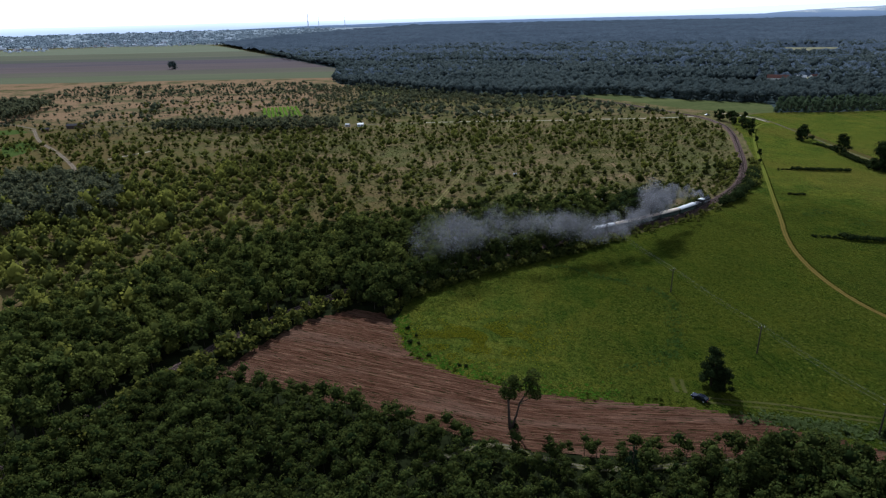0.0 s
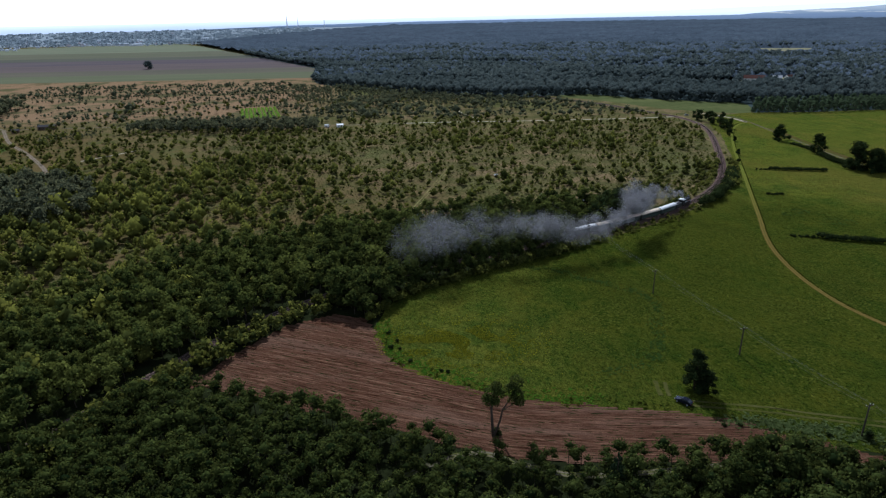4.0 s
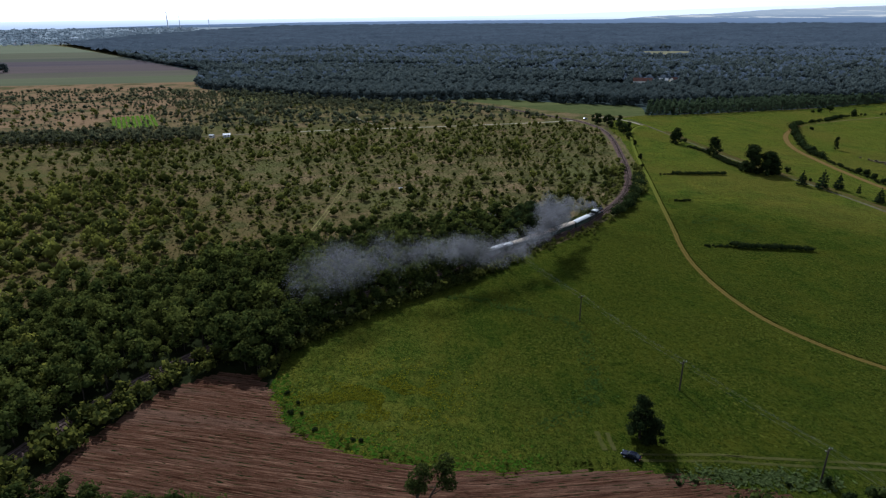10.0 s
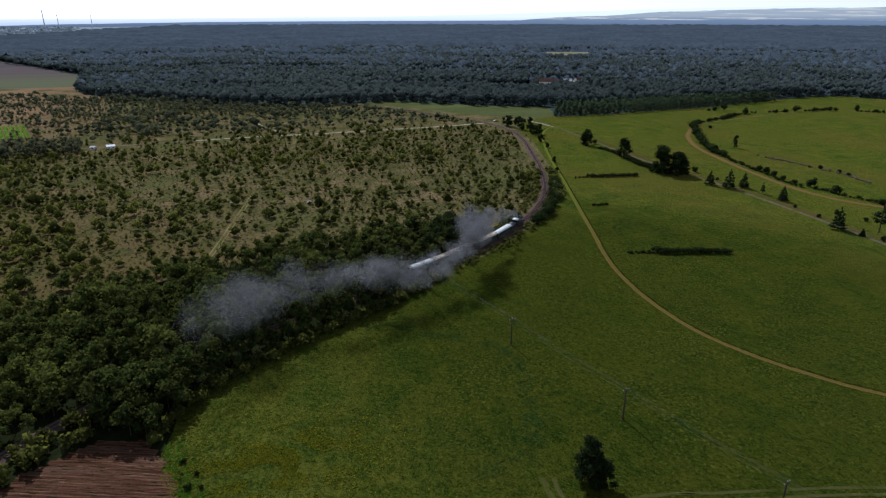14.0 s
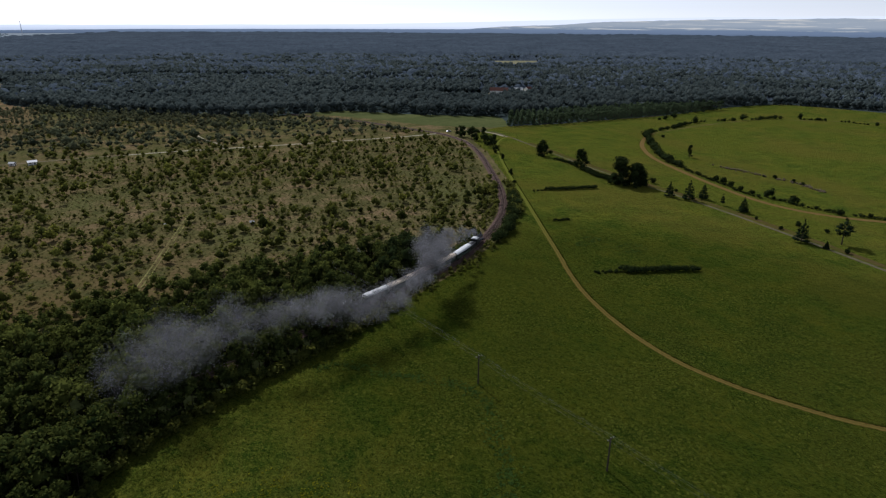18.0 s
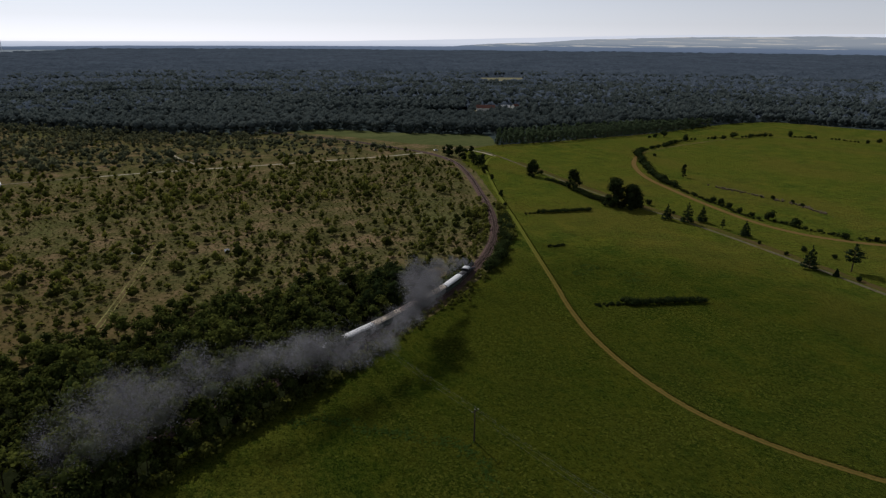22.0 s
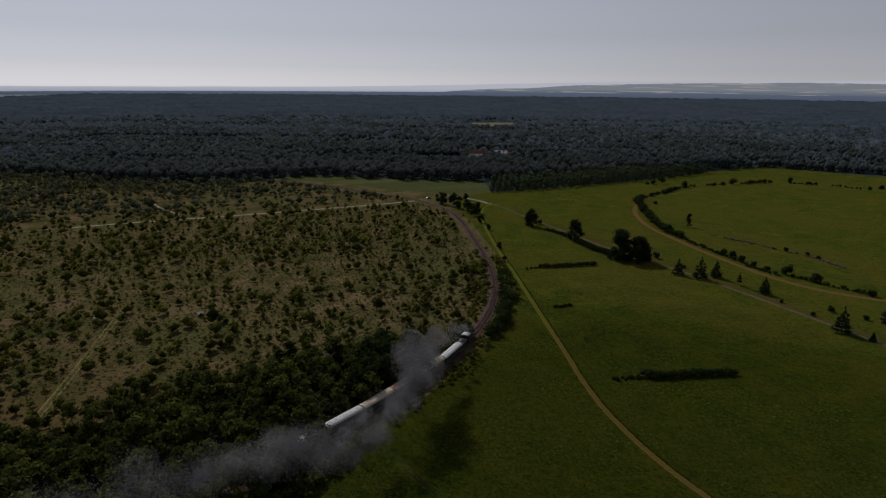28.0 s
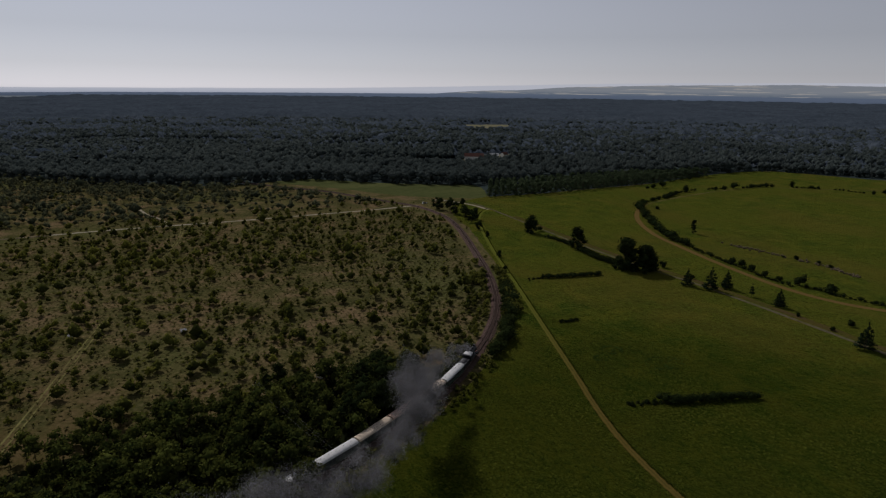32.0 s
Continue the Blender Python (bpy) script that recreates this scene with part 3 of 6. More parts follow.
ploughed()
LANES = [("dirt_road", DIRT_TRACK, 1.15, GOLD_TRACK, 0.09, "ochre dirt track worn across the meadow"),
         ("tree_road", TREE_ROAD, 1.25, PALE_TRACK, 0.10, "pale two-rut gravel road beside a row of trees"),
         ("road_verge", [(x + 4.2, y) for x, y in TREE_ROAD[2:11]], 2.6, VERGE, 0.085, "dry brown verge between a gravel road and its trees"),
         ("heath_path", HEATH_PATH, 1.8, HAY_PATH, 0.08, "pale dirt road crossing the scrubland"),
         ("heath_fork", HEATH_FORK, 1.2, HAY_PATH, 0.085, "short pale branch of the dirt road"),
         # darker track colour here stands in for a shadowed ditch
         ("heath_hollow", [(-14, 591), (-50, 590), (-95, 586), (-150, 585)], 1.3, LANE_TRACK, 0.08, "darker end of the dirt road"),
         ("heath_track", HEATH_TRACK, 1.35, FAINT_TRACK, 0.09, "faint two-rut track through the scrub"),
         ("heath_track", HEATH_TRACK_END, 1.1, FAINT_TRACK, 0.09, "faint end of a track through the scrub"),
         ("loop_track", LOOP_TRACK, 2.4, SAND_TRACK, 0.09, "sandy orange oval track round a pasture"),
         ("loop_far", LOOP_FAR, 1.5, LOOP_GRASS, 0.09, "grassy far side of the oval track"),
         ("west_lane", WEST_LANE, 1.9, LANE_TRACK, 0.08, "sandy lane through the scrubland"),
         ("barn_lane", [(-392, 597), (-363, 611), (-317, 609), (-270, 609)], 1.6, LANE_TRACK, 0.085, "pale lane leading from a barn to the tree belt"),
         ("sandy_scrape", [(-247, 457), (-240, 466), (-231, 478), (-222, 491)], 1.5, HAY_PATH, 0.085, "short scrape of bare pale sand on the heath"),
         ("worn_strip", [(62.5, 148), (62, 145), (61.5, 141)], 0.9, STRAW, 0.08, "short strip of worn pale grass"),
         ("worn_strip", [(65, 147), (64.3, 144), (63.8, 140.5)], 0.7, STRAW, 0.08, "short strip of worn pale grass"),
         ("field_edge_track", [(66, 136.6), (75, 134.4), (86, 132), (97, 128.5), (109, 125), (125, 120), (160, 107)], 0.5, STRAW, 0.075, "faint grassy wheel mark along the ploughed field"),
         ("field_edge_track", [(66, 138.8), (75, 136.6), (86, 134.2), (97, 130.7), (109, 127.2), (125, 122.2), (160, 109.2)], 0.45, STRAW, 0.077, "faint grassy wheel mark along the ploughed field"),
         ("junction_road", [(291, 552), (289, 575), (281, 598), (271, 610)], 1.7, HAY_PATH, 0.105, "pale sandy road by the level crossing"),
         ("south_lane", SOUTH_LANE, 0.9, PALE_TRACK, 0.10, "pale dirt lane under the trees")]
for lane_name, pts, half, mat, z, text in LANES:
    tagged(strip(lane_name, spline(pts, 3.0), [(-half, z), (-half / 3, z + 0.02), (half / 3, z + 0.02), (half, z)], mat, 0.12), text, "road", kind="structure")

GARDEN = crop_material("garden_green", (0.036, 0.055, 0.012), (0.054, 0.077, 0.018))
for plot in ([(-424, 600), (-408, 602), (-386, 585), (-404, 575)], [(-372, 528), (-357, 540), (-330, 508), (-334, 470)]):
    tagged(sheet("garden_plot", plot, GARDEN, 0.06, 4, 0.3), "small green garden plot beside a sandy lane", "field", kind="structure")

# far farmland, in long strips, its colours greyed for the haze over it
CROPS = [("field_green", 1075, 1200, (0.084, 0.0909, 0.0521), (0.108, 0.112, 0.0655), "pale green stubble field"),
         ("field_olive", 1200, 1310, (0.08, 0.0755, 0.0554), (0.104, 0.0939, 0.0672), "dull olive fallow field"),
         ("field_brown", 1310, 1480, (0.08, 0.0662, 0.0638), (0.104, 0.0832, 0.0756), "dull brown harvested field"),
         ("field_violet", 1480, 1640, (0.0736, 0.0616, 0.0672), (0.096, 0.0809, 0.0773), "violet brown bare field"),
         ("field_dark", 1640, 1760, (0.068, 0.0708, 0.0521), (0.088, 0.0862, 0.0655), "grey-green fallow field"),
         ("field_mixed", 1760, 2030, (0.084, 0.0909, 0.0554), (0.112, 0.106, 0.0739), "greenish fallow field"),
         ("field_far", 2030, 2700, (0.112, 0.123, 0.0798), (0.144, 0.15, 0.0966), "bright pale green field")]
WEST_EDGE = [(-165, 1075), (-195, 1261), (-396, 1648), (-886, 2597), (-1000, 2720)]


def west_edge(y):
    e = np.array(WEST_EDGE, float)
    return float(np.interp(y, e[:, 1], e[:, 0]))


for k, (field_name, y0, y1, a, b, text) in enumerate(CROPS):
    pts = [(-1900, y0 + 60), (-1000, y0 + 20), (west_edge(y0), y0), (west_edge((y0 + y1) / 2), (y0 + y1) / 2), (west_edge(y1), y1), (-1000, y1 + 20), (-1900, y1 - (350 if k == len(CROPS) - 1 else -60))]
    bm = bmesh.new()
    bm.faces.new([bm.verts.new((x, y, 0.1 + 0.03 * k)) for x, y in pts])
    bmesh.ops.triangulate(bm, faces=bm.faces)
    for f in bm.faces:
        if f.normal.z < 0:
            f.normal_flip()
    tagged(part(field_name, bm, crop_material(field_name, a, b)), text, "field", kind="structure")
tagged(sheet("forest_glade", [(160, 770), (205, 775), (255, 728), (310, 690), (345, 668), (325, 612), (300, 606), (255, 640), (215, 700), (180, 745)], ROUGH_GRASS, 0.04, 8, 0.5),
       "strip of rough grass before the forest", "grass", kind="structure")



# ---- railway ----
BALLAST = plain("ballast", (0.085, 0.058, 0.048), 0.95, vary=0.55, scale=1.2)
STEEL = plain("rail_steel", (0.17, 0.125, 0.105), 0.65, 0.2)
SLEEPER = plain("sleeper_wood", (0.062, 0.046, 0.038), 0.9, vary=0.4)
track_root = tagged(new("railway_track"), "single railway track on brown ballast curving through scrub", "railway")


def railway():
    bed = strip("ballast_bed", RAIL, [(-2.5, 0.0), (-1.65, 0.42), (-1.0, 0.46), (1.0, 0.46), (1.65, 0.42), (2.5, 0.0)], BALLAST, 0.08)
    bed.parent = track_root
    for side in (-0.75, 0.75):
        r = strip("rail", RAIL, [(side - 0.07, 0.55), (side - 0.035, 0.72), (side + 0.035, 0.72), (side + 0.07, 0.55)], STEEL)
        r.parent = track_root
    line = RAIL[::1]
    n = normals_2d(line)
    d = np.stack([n[:, 1], -n[:, 0]], 1)
    box = np.array([(-1, -1, 0), (1, -1, 0), (1, 1, 0), (-1, 1, 0), (-1, -1, 1), (1, -1, 1), (1, 1, 1), (-1, 1, 1)], float)
    f = np.array([(4, 5, 6, 7), (0, 1, 5, 4), (1, 2, 6, 5), (2, 3, 7, 6), (3, 0, 4, 7)])
    xy = line[:, None] + d[:, None] * (box[None, :, :1] * 0.14) + n[:, None] * (box[None, :, 1:2] * 1.25)
    z = np.broadcast_to(0.44 + box[:, 2] * 0.12, (len(line), 8))
    verts = np.concatenate([xy, z[..., None]], 2).reshape(-1, 3)
    faces = (f[None] + 8 * np.arange(len(line))[:, None, None]).reshape(-1, 4)
    tagged(link_mesh("sleeper_bed", array_mesh("sleeper_bed", verts, faces), SLEEPER, track_root), "weathered wooden sleepers", kind="stuff")


railway()



# ---- woods and scrub ----
SHADE_EDGE = [(-22, 184), (-14, 191), (-9, 202), (4, 213), (18, 221), (31, 228), (51, 236.5), (57, 244), (64, 248), (70, 258), (80, 266)]          # how far the wood shades the meadow
EAST_WOOD = [(-20, 190), (-13, 195.5), (-9, 206), (4, 217.5), (18, 225.5), (31, 232.5), (50, 240), (56, 247.5), (63, 251), (67, 257), (66, 263), (60, 262), (28, 246), (-8, 229), (-39, 208), (-30, 199)]
SOUTH_WOOD = [(-150, 60), (-118, 78), (-103, 115), (-88, 143), (-66, 152), (-48, 146), (-29, 138), (-13, 131), (5, 123), (16, 119.5), (34, 118), (60, 116.5),
              (90, 114), (125, 110), (140, 70), (0, 62)]
RAIL_THIN = RAIL[::4]


def beside_rail(p):
    """Distance from the railway, and whether a point lies on its north-western side."""
    d, side = np.empty(len(p)), np.empty(len(p), int)
    for k, q in enumerate(p):
        e = ((RAIL_THIN - q) ** 2).sum(1)
        side[k] = e.argmin()
        d[k] = math.sqrt(e[side[k]])
    tang = RAIL_THIN[np.minimum(side + 1, len(RAIL_THIN) - 1)] - RAIL_THIN[np.maximum(side - 1, 0)]
    off = p - RAIL_THIN[side]
    return d, tang[:, 0] * off[:, 1] - tang[:, 1] * off[:, 0] > 0


def woods(name, at, height, spread, clumps, leaves, leaf, tint, text, material=None):
    c, r = crowns(at, height, spread, clumps)
    root = tagged(new(name), text, "woods", kind="stuff")
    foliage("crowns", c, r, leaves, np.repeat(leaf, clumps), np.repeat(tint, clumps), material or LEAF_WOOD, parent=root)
    trunks("trunks", np.c_[at, np.zeros(len(at))], height * 0.75, 0.016 * height, BARK, root)
    return root


def patchiness(p, scale, seed):
    return np.array([noise.noise(Vector((x * scale, y * scale, seed))) for x, y in p])


def grow_woods():
    # dense wood along the railway, on its north side
    p = scatter((-230, 70, 104, 340), 4.7)
    p = p[p[:, 0] > -0.78 * p[:, 1] - 12]
    d, north = beside_rail(p)
    reach = np.interp(p[:, 0], [-200, -90, -30, 30, 70, 95, 106], [85, 75, 72, 60, 42, 30, 14])
    keep = north & (d > np.where(p[:, 0] < -25, 2.7, 3.6)) & (d < reach * rng.uniform(0.75, 1.1, len(p)))
    at, d = p[keep], d[keep]
    h = rng.uniform(5.2, 11.5, len(at)) * np.interp(d, [2.5, 6, 40, 100], [0.85, 1.05, 1.0, 0.72]) * (1 + 0.25 * patchiness(at, 0.06, 2))
    tint = np.clip(np.interp(at[:, 0], [-120, -20, 60], [0.72, 0.55, 0.4]) + 0.5 * patchiness(at, 0.05, 8) + 0.28 * rng.normal(size=len(at)), 0, 1)
    woods("railway_wood", at, h, h * rng.uniform(0.36, 0.48, len(at)), 5, 42, h * 0.078, tint, "dense deciduous wood beside the railway")
    # belt of tall trees between the railway and the meadow
    p = scatter((-45, 180, 90, 275), 3.9)
    d, _ = beside_rail(p)
    at = p[inside(p, EAST_WOOD) & (d > 3.8)]
    e = np.array(SHADE_EDGE, float)
    h = np.minimum(rng.uniform(9.5, 14, len(at)), (at[:, 1] - np.interp(at[:, 0], e[:, 0], e[:, 1])) * rng.uniform(0.78, 0.98, len(at)))
    at, h = at[h > 2.5], h[h > 2.5]
    woods("meadow_edge_wood", at, h, h * rng.uniform(0.36, 0.5, len(at)), 5, 60, h * 0.06 + 0.08, rng.uniform(0.0, 0.5, len(at)), "tall dark trees along the meadow's edge")
    # wood in the foreground, south of the ploughed field
    p = scatter((-112, 92, 128, 160), 3.35)
    p = p[p[:, 0] > -0.78 * p[:, 1] - 12]
    d, _ = beside_rail(p)
    keep = inside(p, SOUTH_WOOD) & (d > 3.6) & (distance(p, spline(SOUTH_LANE, 3)) > 1.2)
    at = p[keep]
    h = rng.uniform(5.0, 8.2, len(at)) * (1 + 0.2 * patchiness(at, 0.05, 4)) * np.interp(at[:, 0], [-20, 25, 60, 75, 90], [1.0, 0.8, 0.85, 1.3, 1.0])
    tint = np.clip(0.22 + 0.42 * patchiness(at, 0.07, 11) + 0.14 * rng.normal(size=len(at)), 0, 1)
    woods("south_wood", at, h, h * rng.uniform(0.42, 0.54, len(at)), 4, 46, h * 0.067, tint, "young robinia wood with fresh green crowns")
    # the same wood, going on behind
    p = scatter((-120, 40, 135, 92), 5.0)
    d, _ = beside_rail(p)
    at = p[inside(p, [(-150, 40), (-118, 78), (-108, 100), (125, 100), (140, 70), (60, 45)]) & (d > 4)]
    h = rng.uniform(5, 8, len(at))
    woods("rear_wood", at, h, h * rng.uniform(0.5, 0.64, len(at)), 2, 16, h * 0.13, np.clip(0.26 + 0.2 * rng.normal(size=len(at)), 0, 1), "young robinia wood with fresh green crowns")
    # thicket on both sides of the line
    p = scatter((-118, 90, 250, 620), 2.9)
    d, north = beside_rail(p)
    stripes = np.where(p[:, 0] < -18, (d < 13) & ~north, np.where(p[:, 0] > 84, np.where(north, d < 9 + 3 * patchiness(p, 0.05, 1), d < 9 + 5 * patchiness(p, 0.06, 9)), d < 7))
    stripes &= (p[:, 1] < 400) | (rng.uniform(size=len(p)) < 0.12)
    keep = stripes & (d > np.where(p[:, 0] < -18, 2.4, 3.3)) & (rng.uniform(size=len(p)) < 0.72) & ~inside(p, BROWN_TOP + BROWN_LOW) & (distance(p, spline(DIRT_TRACK, 3)) > 3.5)
    at = p[keep]
    h = rng.uniform(1.2, 2.6, len(at)) * np.interp(at[:, 0], [-90, -20, 100, 165, 185, 205, 220], [2.4, 1.8, 0.9, 1.1, 2.0, 1.6, 0.9])
    hem = spline([(-18, 190), (-8, 205), (12, 219), (34, 233), (50, 240), (62, 249), (80, 260)], 1.6)
    hem = hem + rng.normal(size=hem.shape) * 1.0 + (-0.6, 1.0)
    at, h = np.concatenate([at, hem]), np.r_[h, rng.uniform(2.0, 4.6, len(hem))]
    root = tagged(new("lineside_thicket"), "low bushes and brambles along the railway bank", "bushes", kind="stuff")
    c, r = bush_clumps(at, h, h * 0.75, 2)
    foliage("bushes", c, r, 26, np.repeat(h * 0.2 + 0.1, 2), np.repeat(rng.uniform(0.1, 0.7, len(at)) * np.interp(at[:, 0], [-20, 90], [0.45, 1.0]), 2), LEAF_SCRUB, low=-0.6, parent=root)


def grow_scrub():
    p = scatter((-560, 150, 250, 1000), 4.5)
    p = p[(p[:, 0] > -0.74 * p[:, 1] - 8) & (p[:, 1] < 770 + 0.9 * np.maximum(0, 40 - p[:, 0]))]
    d, north = beside_rail(p)
    patch = patchiness(p, 0.013, 3.1) + 0.6 * patchiness(p, 0.045, 7)
    dense = np.interp(p[:, 0] - 0.15 * (p[:, 1] - 300), [-420, -160, -60, 40], [0.4, 0.46, 0.52, 0.58]) * np.interp(p[:, 1], [150, 260, 330, 480, 600, 700, 1000], [1.2, 0.8, 0.68, 0.72, 0.74, 0.6, 0.5])
    dense = dense + 0.55 * patch + 0.3 * np.clip((-p[:, 0] - 10) / 120, 0, 1) * np.clip((480 - p[:, 1]) / 120, 0, 1)
    dry = (p[:, 1] > 590) & (p[:, 0] < -120)
    dense = np.where(dry, 0.24 + 0.4 * patchiness(p, 0.02, 5) + np.where(p[:, 1] > 830, 0.14, 0), dense)
    dense = np.where((p[:, 1] > 690) & (p[:, 0] > -110), dense + 0.12, dense * np.where(p[:, 1] > 540, 0.85, 1.0))
    keep = north & (d > 8) & (rng.uniform(size=len(p)) < dense)
    for lane in (HEATH_PATH, HEATH_TRACK, HEATH_TRACK_END, WEST_LANE):
        keep &= distance(p, spline(lane, 4)) > 2.4
    for patch_of in (GREEN_PLOT, [(-100, 565), (-62, 565), (-62, 592), (-100, 592)], [(65, 690), (180, 745), (215, 700), (255, 640), (262, 600), (280, 640), (200, 790)]):
        keep &= ~inside(p, patch_of)
    at = p[keep]
    west = np.clip((-at[:, 0] - 10) / 130, 0, 1) * np.clip((470 - at[:, 1]) / 140, 0, 1)
    h = rng.gamma(3.2, 0.7, len(at)) * (1 + 0.8 * west) + 0.9
    h *= np.where(at[:, 1] > 600, np.where(at[:, 0] < -110, 0.95, 1.25), 1.0)
    s = h * rng.uniform(0.54, 0.78, len(at))
    tint = np.clip(np.where(rng.uniform(size=len(at)) < 0.36, rng.uniform(0.5, 1.0, len(at)), rng.uniform(0, 0.42, len(at))) + 0.32 * west - np.interp(at[:, 1], [540, 640], [0, 0.3]), 0, 1)
    root = tagged(new("scrub"), "scattered thorn and juniper bushes over dry grassland", "scrub", kind="stuff")
    near = at[:, 1] < 430
    outer = at[:, 1] > 610
    for name, pick, clumps, count, leaves in (("near_bushes", near, 3, 17, LEAF_SCRUB), ("far_bushes", ~near & ~outer, 2, 17, LEAF_SCRUB), ("outer_bushes", outer, 1, 18, LEAF_FRINGE)):
        a, hh, ss = at[pick], h[pick], s[pick]
        if clumps == 1:
            c, r = np.c_[a, hh * 0.5], np.stack([ss * 0.8, ss * 0.8, hh * 0.5], 1)
        else:
            c, r = bush_clumps(a, hh, ss, clumps)
        foliage(name, c, r, count, np.repeat(hh * {1: 0.18, 2: 0.14, 3: 0.12}[clumps] + 0.1, clumps), np.repeat(tint[pick], clumps), leaves, low=-0.75, parent=root, full=1.1)
    p = scatter((-170, 285, 245, 580), 3.7)
    d, north = beside_rail(p)
    keep = north & (d > 7) & (p[:, 0] > -0.6 * p[:, 1]) & (rng.uniform(size=len(p)) < 0.4 + 0.7 * patchiness(p, 0.03, 17))
    for lane in (HEATH_PATH, HEATH_TRACK, HEATH_TRACK_END):
        keep &= distance(p, spline(lane, 4)) > 1.8
    low = p[keep]
    h = rng.uniform(0.6, 1.3, len(low))
    foliage("low_bushes", np.c_[low, h * 0.4], np.stack([h * 0.8, h * 0.8, h * 0.6], 1), 8, h * 0.5, np.clip(rng.uniform(0.1, 0.9, len(low)), 0, 1), LEAF_SCRUB, low=-0.2, parent=root)
    # taller single trees and groups standing in the scrub
    p = scatter((-330, 290, 230, 760), 21)
    p = p[p[:, 0] > -0.74 * p[:, 1]]
    d, north = beside_rail(p)
    keep = north & (d > 14) & (rng.uniform(size=len(p)) < np.interp(p[:, 0], [-250, -60, 60], [0.95, 0.6, 0.25]))
    for lane in (HEATH_PATH, HEATH_TRACK, HEATH_TRACK_END, WEST_LANE):
        keep &= distance(p, spline(lane, 4)) > 5
    at = p[keep & ~inside(p, GREEN_PLOT)]
    h = rng.uniform(3.5, 7, len(at)) * np.interp(at[:, 0], [-150, 20], [1.25, 0.9])
    woods("heath_trees", at, h, h * rng.uniform(0.34, 0.46, len(at)), 4, 44, h * 0.074, np.where(rng.uniform(size=len(at)) < 0.3, 0.65, 1) * rng.uniform(0.0, 0.3, len(at)) + np.where(rng.uniform(size=len(at)) < 0.25, 0.4, 0), "single trees standing in the scrub", LEAF_SCRUB)
    p = scatter((-190, 630, 130, 900), 6.6)
    keep = (rng.uniform(size=len(p)) < np.interp(p[:, 1] + 0.2 * p[:, 0], [640, 700, 740], [0.08, 0.5, 1])) & (p[:, 1] < 800 - 0.9 * (p[:, 0] - 20)) & (rng.uniform(size=len(p)) < 0.5 + 0.8 * patchiness(p, 0.02, 27))
    at = p[keep]
    h = rng.uniform(4.5, 9.0, len(at))
    woods("heath_fringe", at, h, h * rng.uniform(0.3, 0.4, len(at)), 3, 15, h * 0.13, rng.uniform(0.0, 0.6, len(at)), "young trees thickening towards the forest", LEAF_FRINGE)
    # high trees and shrubs by the western lane
    p = np.concatenate([scatter((-560, 640, -430, 790), 8.5), scatter((-330, 520, -280, 585), 5.5)])
    keep = inside(p, [(-470, 640), (-436, 640), (-438, 672), (-452, 722), (-468, 768), (-545, 785), (-520, 700)]) | inside(p, [(-316, 522), (-326, 568), (-286, 584), (-282, 545)])
    at = p[keep]
    h = np.where(at[:, 0] < -400, rng.uniform(10, 16, len(at)), rng.uniform(2.5, 4.5, len(at)))
    woods("lane_trees", at, h, h * rng.uniform(0.36, 0.46, len(at)), 4, 44, h * 0.08, rng.uniform(0.0, 0.4, len(at)), "dark trees and shrubs beside a sandy lane", LEAF_FRINGE)
    # dark tree belt and copse to the west
    p = np.concatenate([scatter((-262, 556, -88, 606), 6), scatter((-285, 276, -172, 384), 6.8)])
    keep = inside(p, [(-262, 566), (-166, 556), (-90, 557), (-96, 592), (-180, 606), (-262, 600)]) | inside(p, [(-212, 279), (-206, 297), (-185, 296), (-172, 321), (-189, 358), (-222, 380), (-256, 383), (-282, 372), (-250, 320)])
    at = p[keep]
    h = rng.uniform(7.5, 10.5, len(at)) * np.where(at[:, 1] < 400, 1.4, 1.0)
    woods("tree_belt", at, h, h * rng.uniform(0.36, 0.46, len(at)), 4, 40, h * 0.082, rng.uniform(0.0, 0.35, len(at)), "dark belt of planted trees on the heath", LEAF_FRINGE)


LEAF_FRINGE = leaf_material("fringe_leaves", (0.036, 0.05, 0.034), (0.085, 0.1, 0.058), (0.19, 0.185, 0.085), 0.36)
GLADES = [[(735, 1380), (830, 1350), (985, 1585), (850, 1625)], [(425, 835), (490, 820), (550, 915), (484, 930)], [(345, 820), (420, 795), (455, 842), (370, 872)]]
LOW_STRIPS = [[(290, 1080), (340, 1084), (394, 1078), (440, 1060), (478, 1037), (517, 1010)], [(352, 1132), (406, 1111), (455, 1180), (510, 1257)], [(245, 920), (290, 906), (322, 890), (370, 841)],
          [(-69, 1223), (0, 1212), (51, 1199), (140, 1170), (219, 1135)], [(500, 838), (540, 827), (588, 818)]]          # strips of lowered crowns, placed to fit dark lines in the camera's view
PLANTATION = [(318, 600), (390, 597), (467, 601), (525, 607), (560, 610), (640, 617), (600, 644), (460, 656), (352, 664)]


def forest_block(p):
    """The planted block that each point lies in, as a number from 0 to 1, and the distance from the ride between blocks."""
    along, across = p @ (0.853, -0.521), p @ (0.521, 0.853)
    v = across / 105
    row = np.floor(v)
    u = along / 260 + 0.37 * row
    ride = np.minimum(np.abs(v - np.round(v)) * 105, np.abs(u - np.round(u)) * 260)
    return (np.sin(row * 12.9898 + np.floor(u) * 78.233) * 43758.5453) % 1, ride


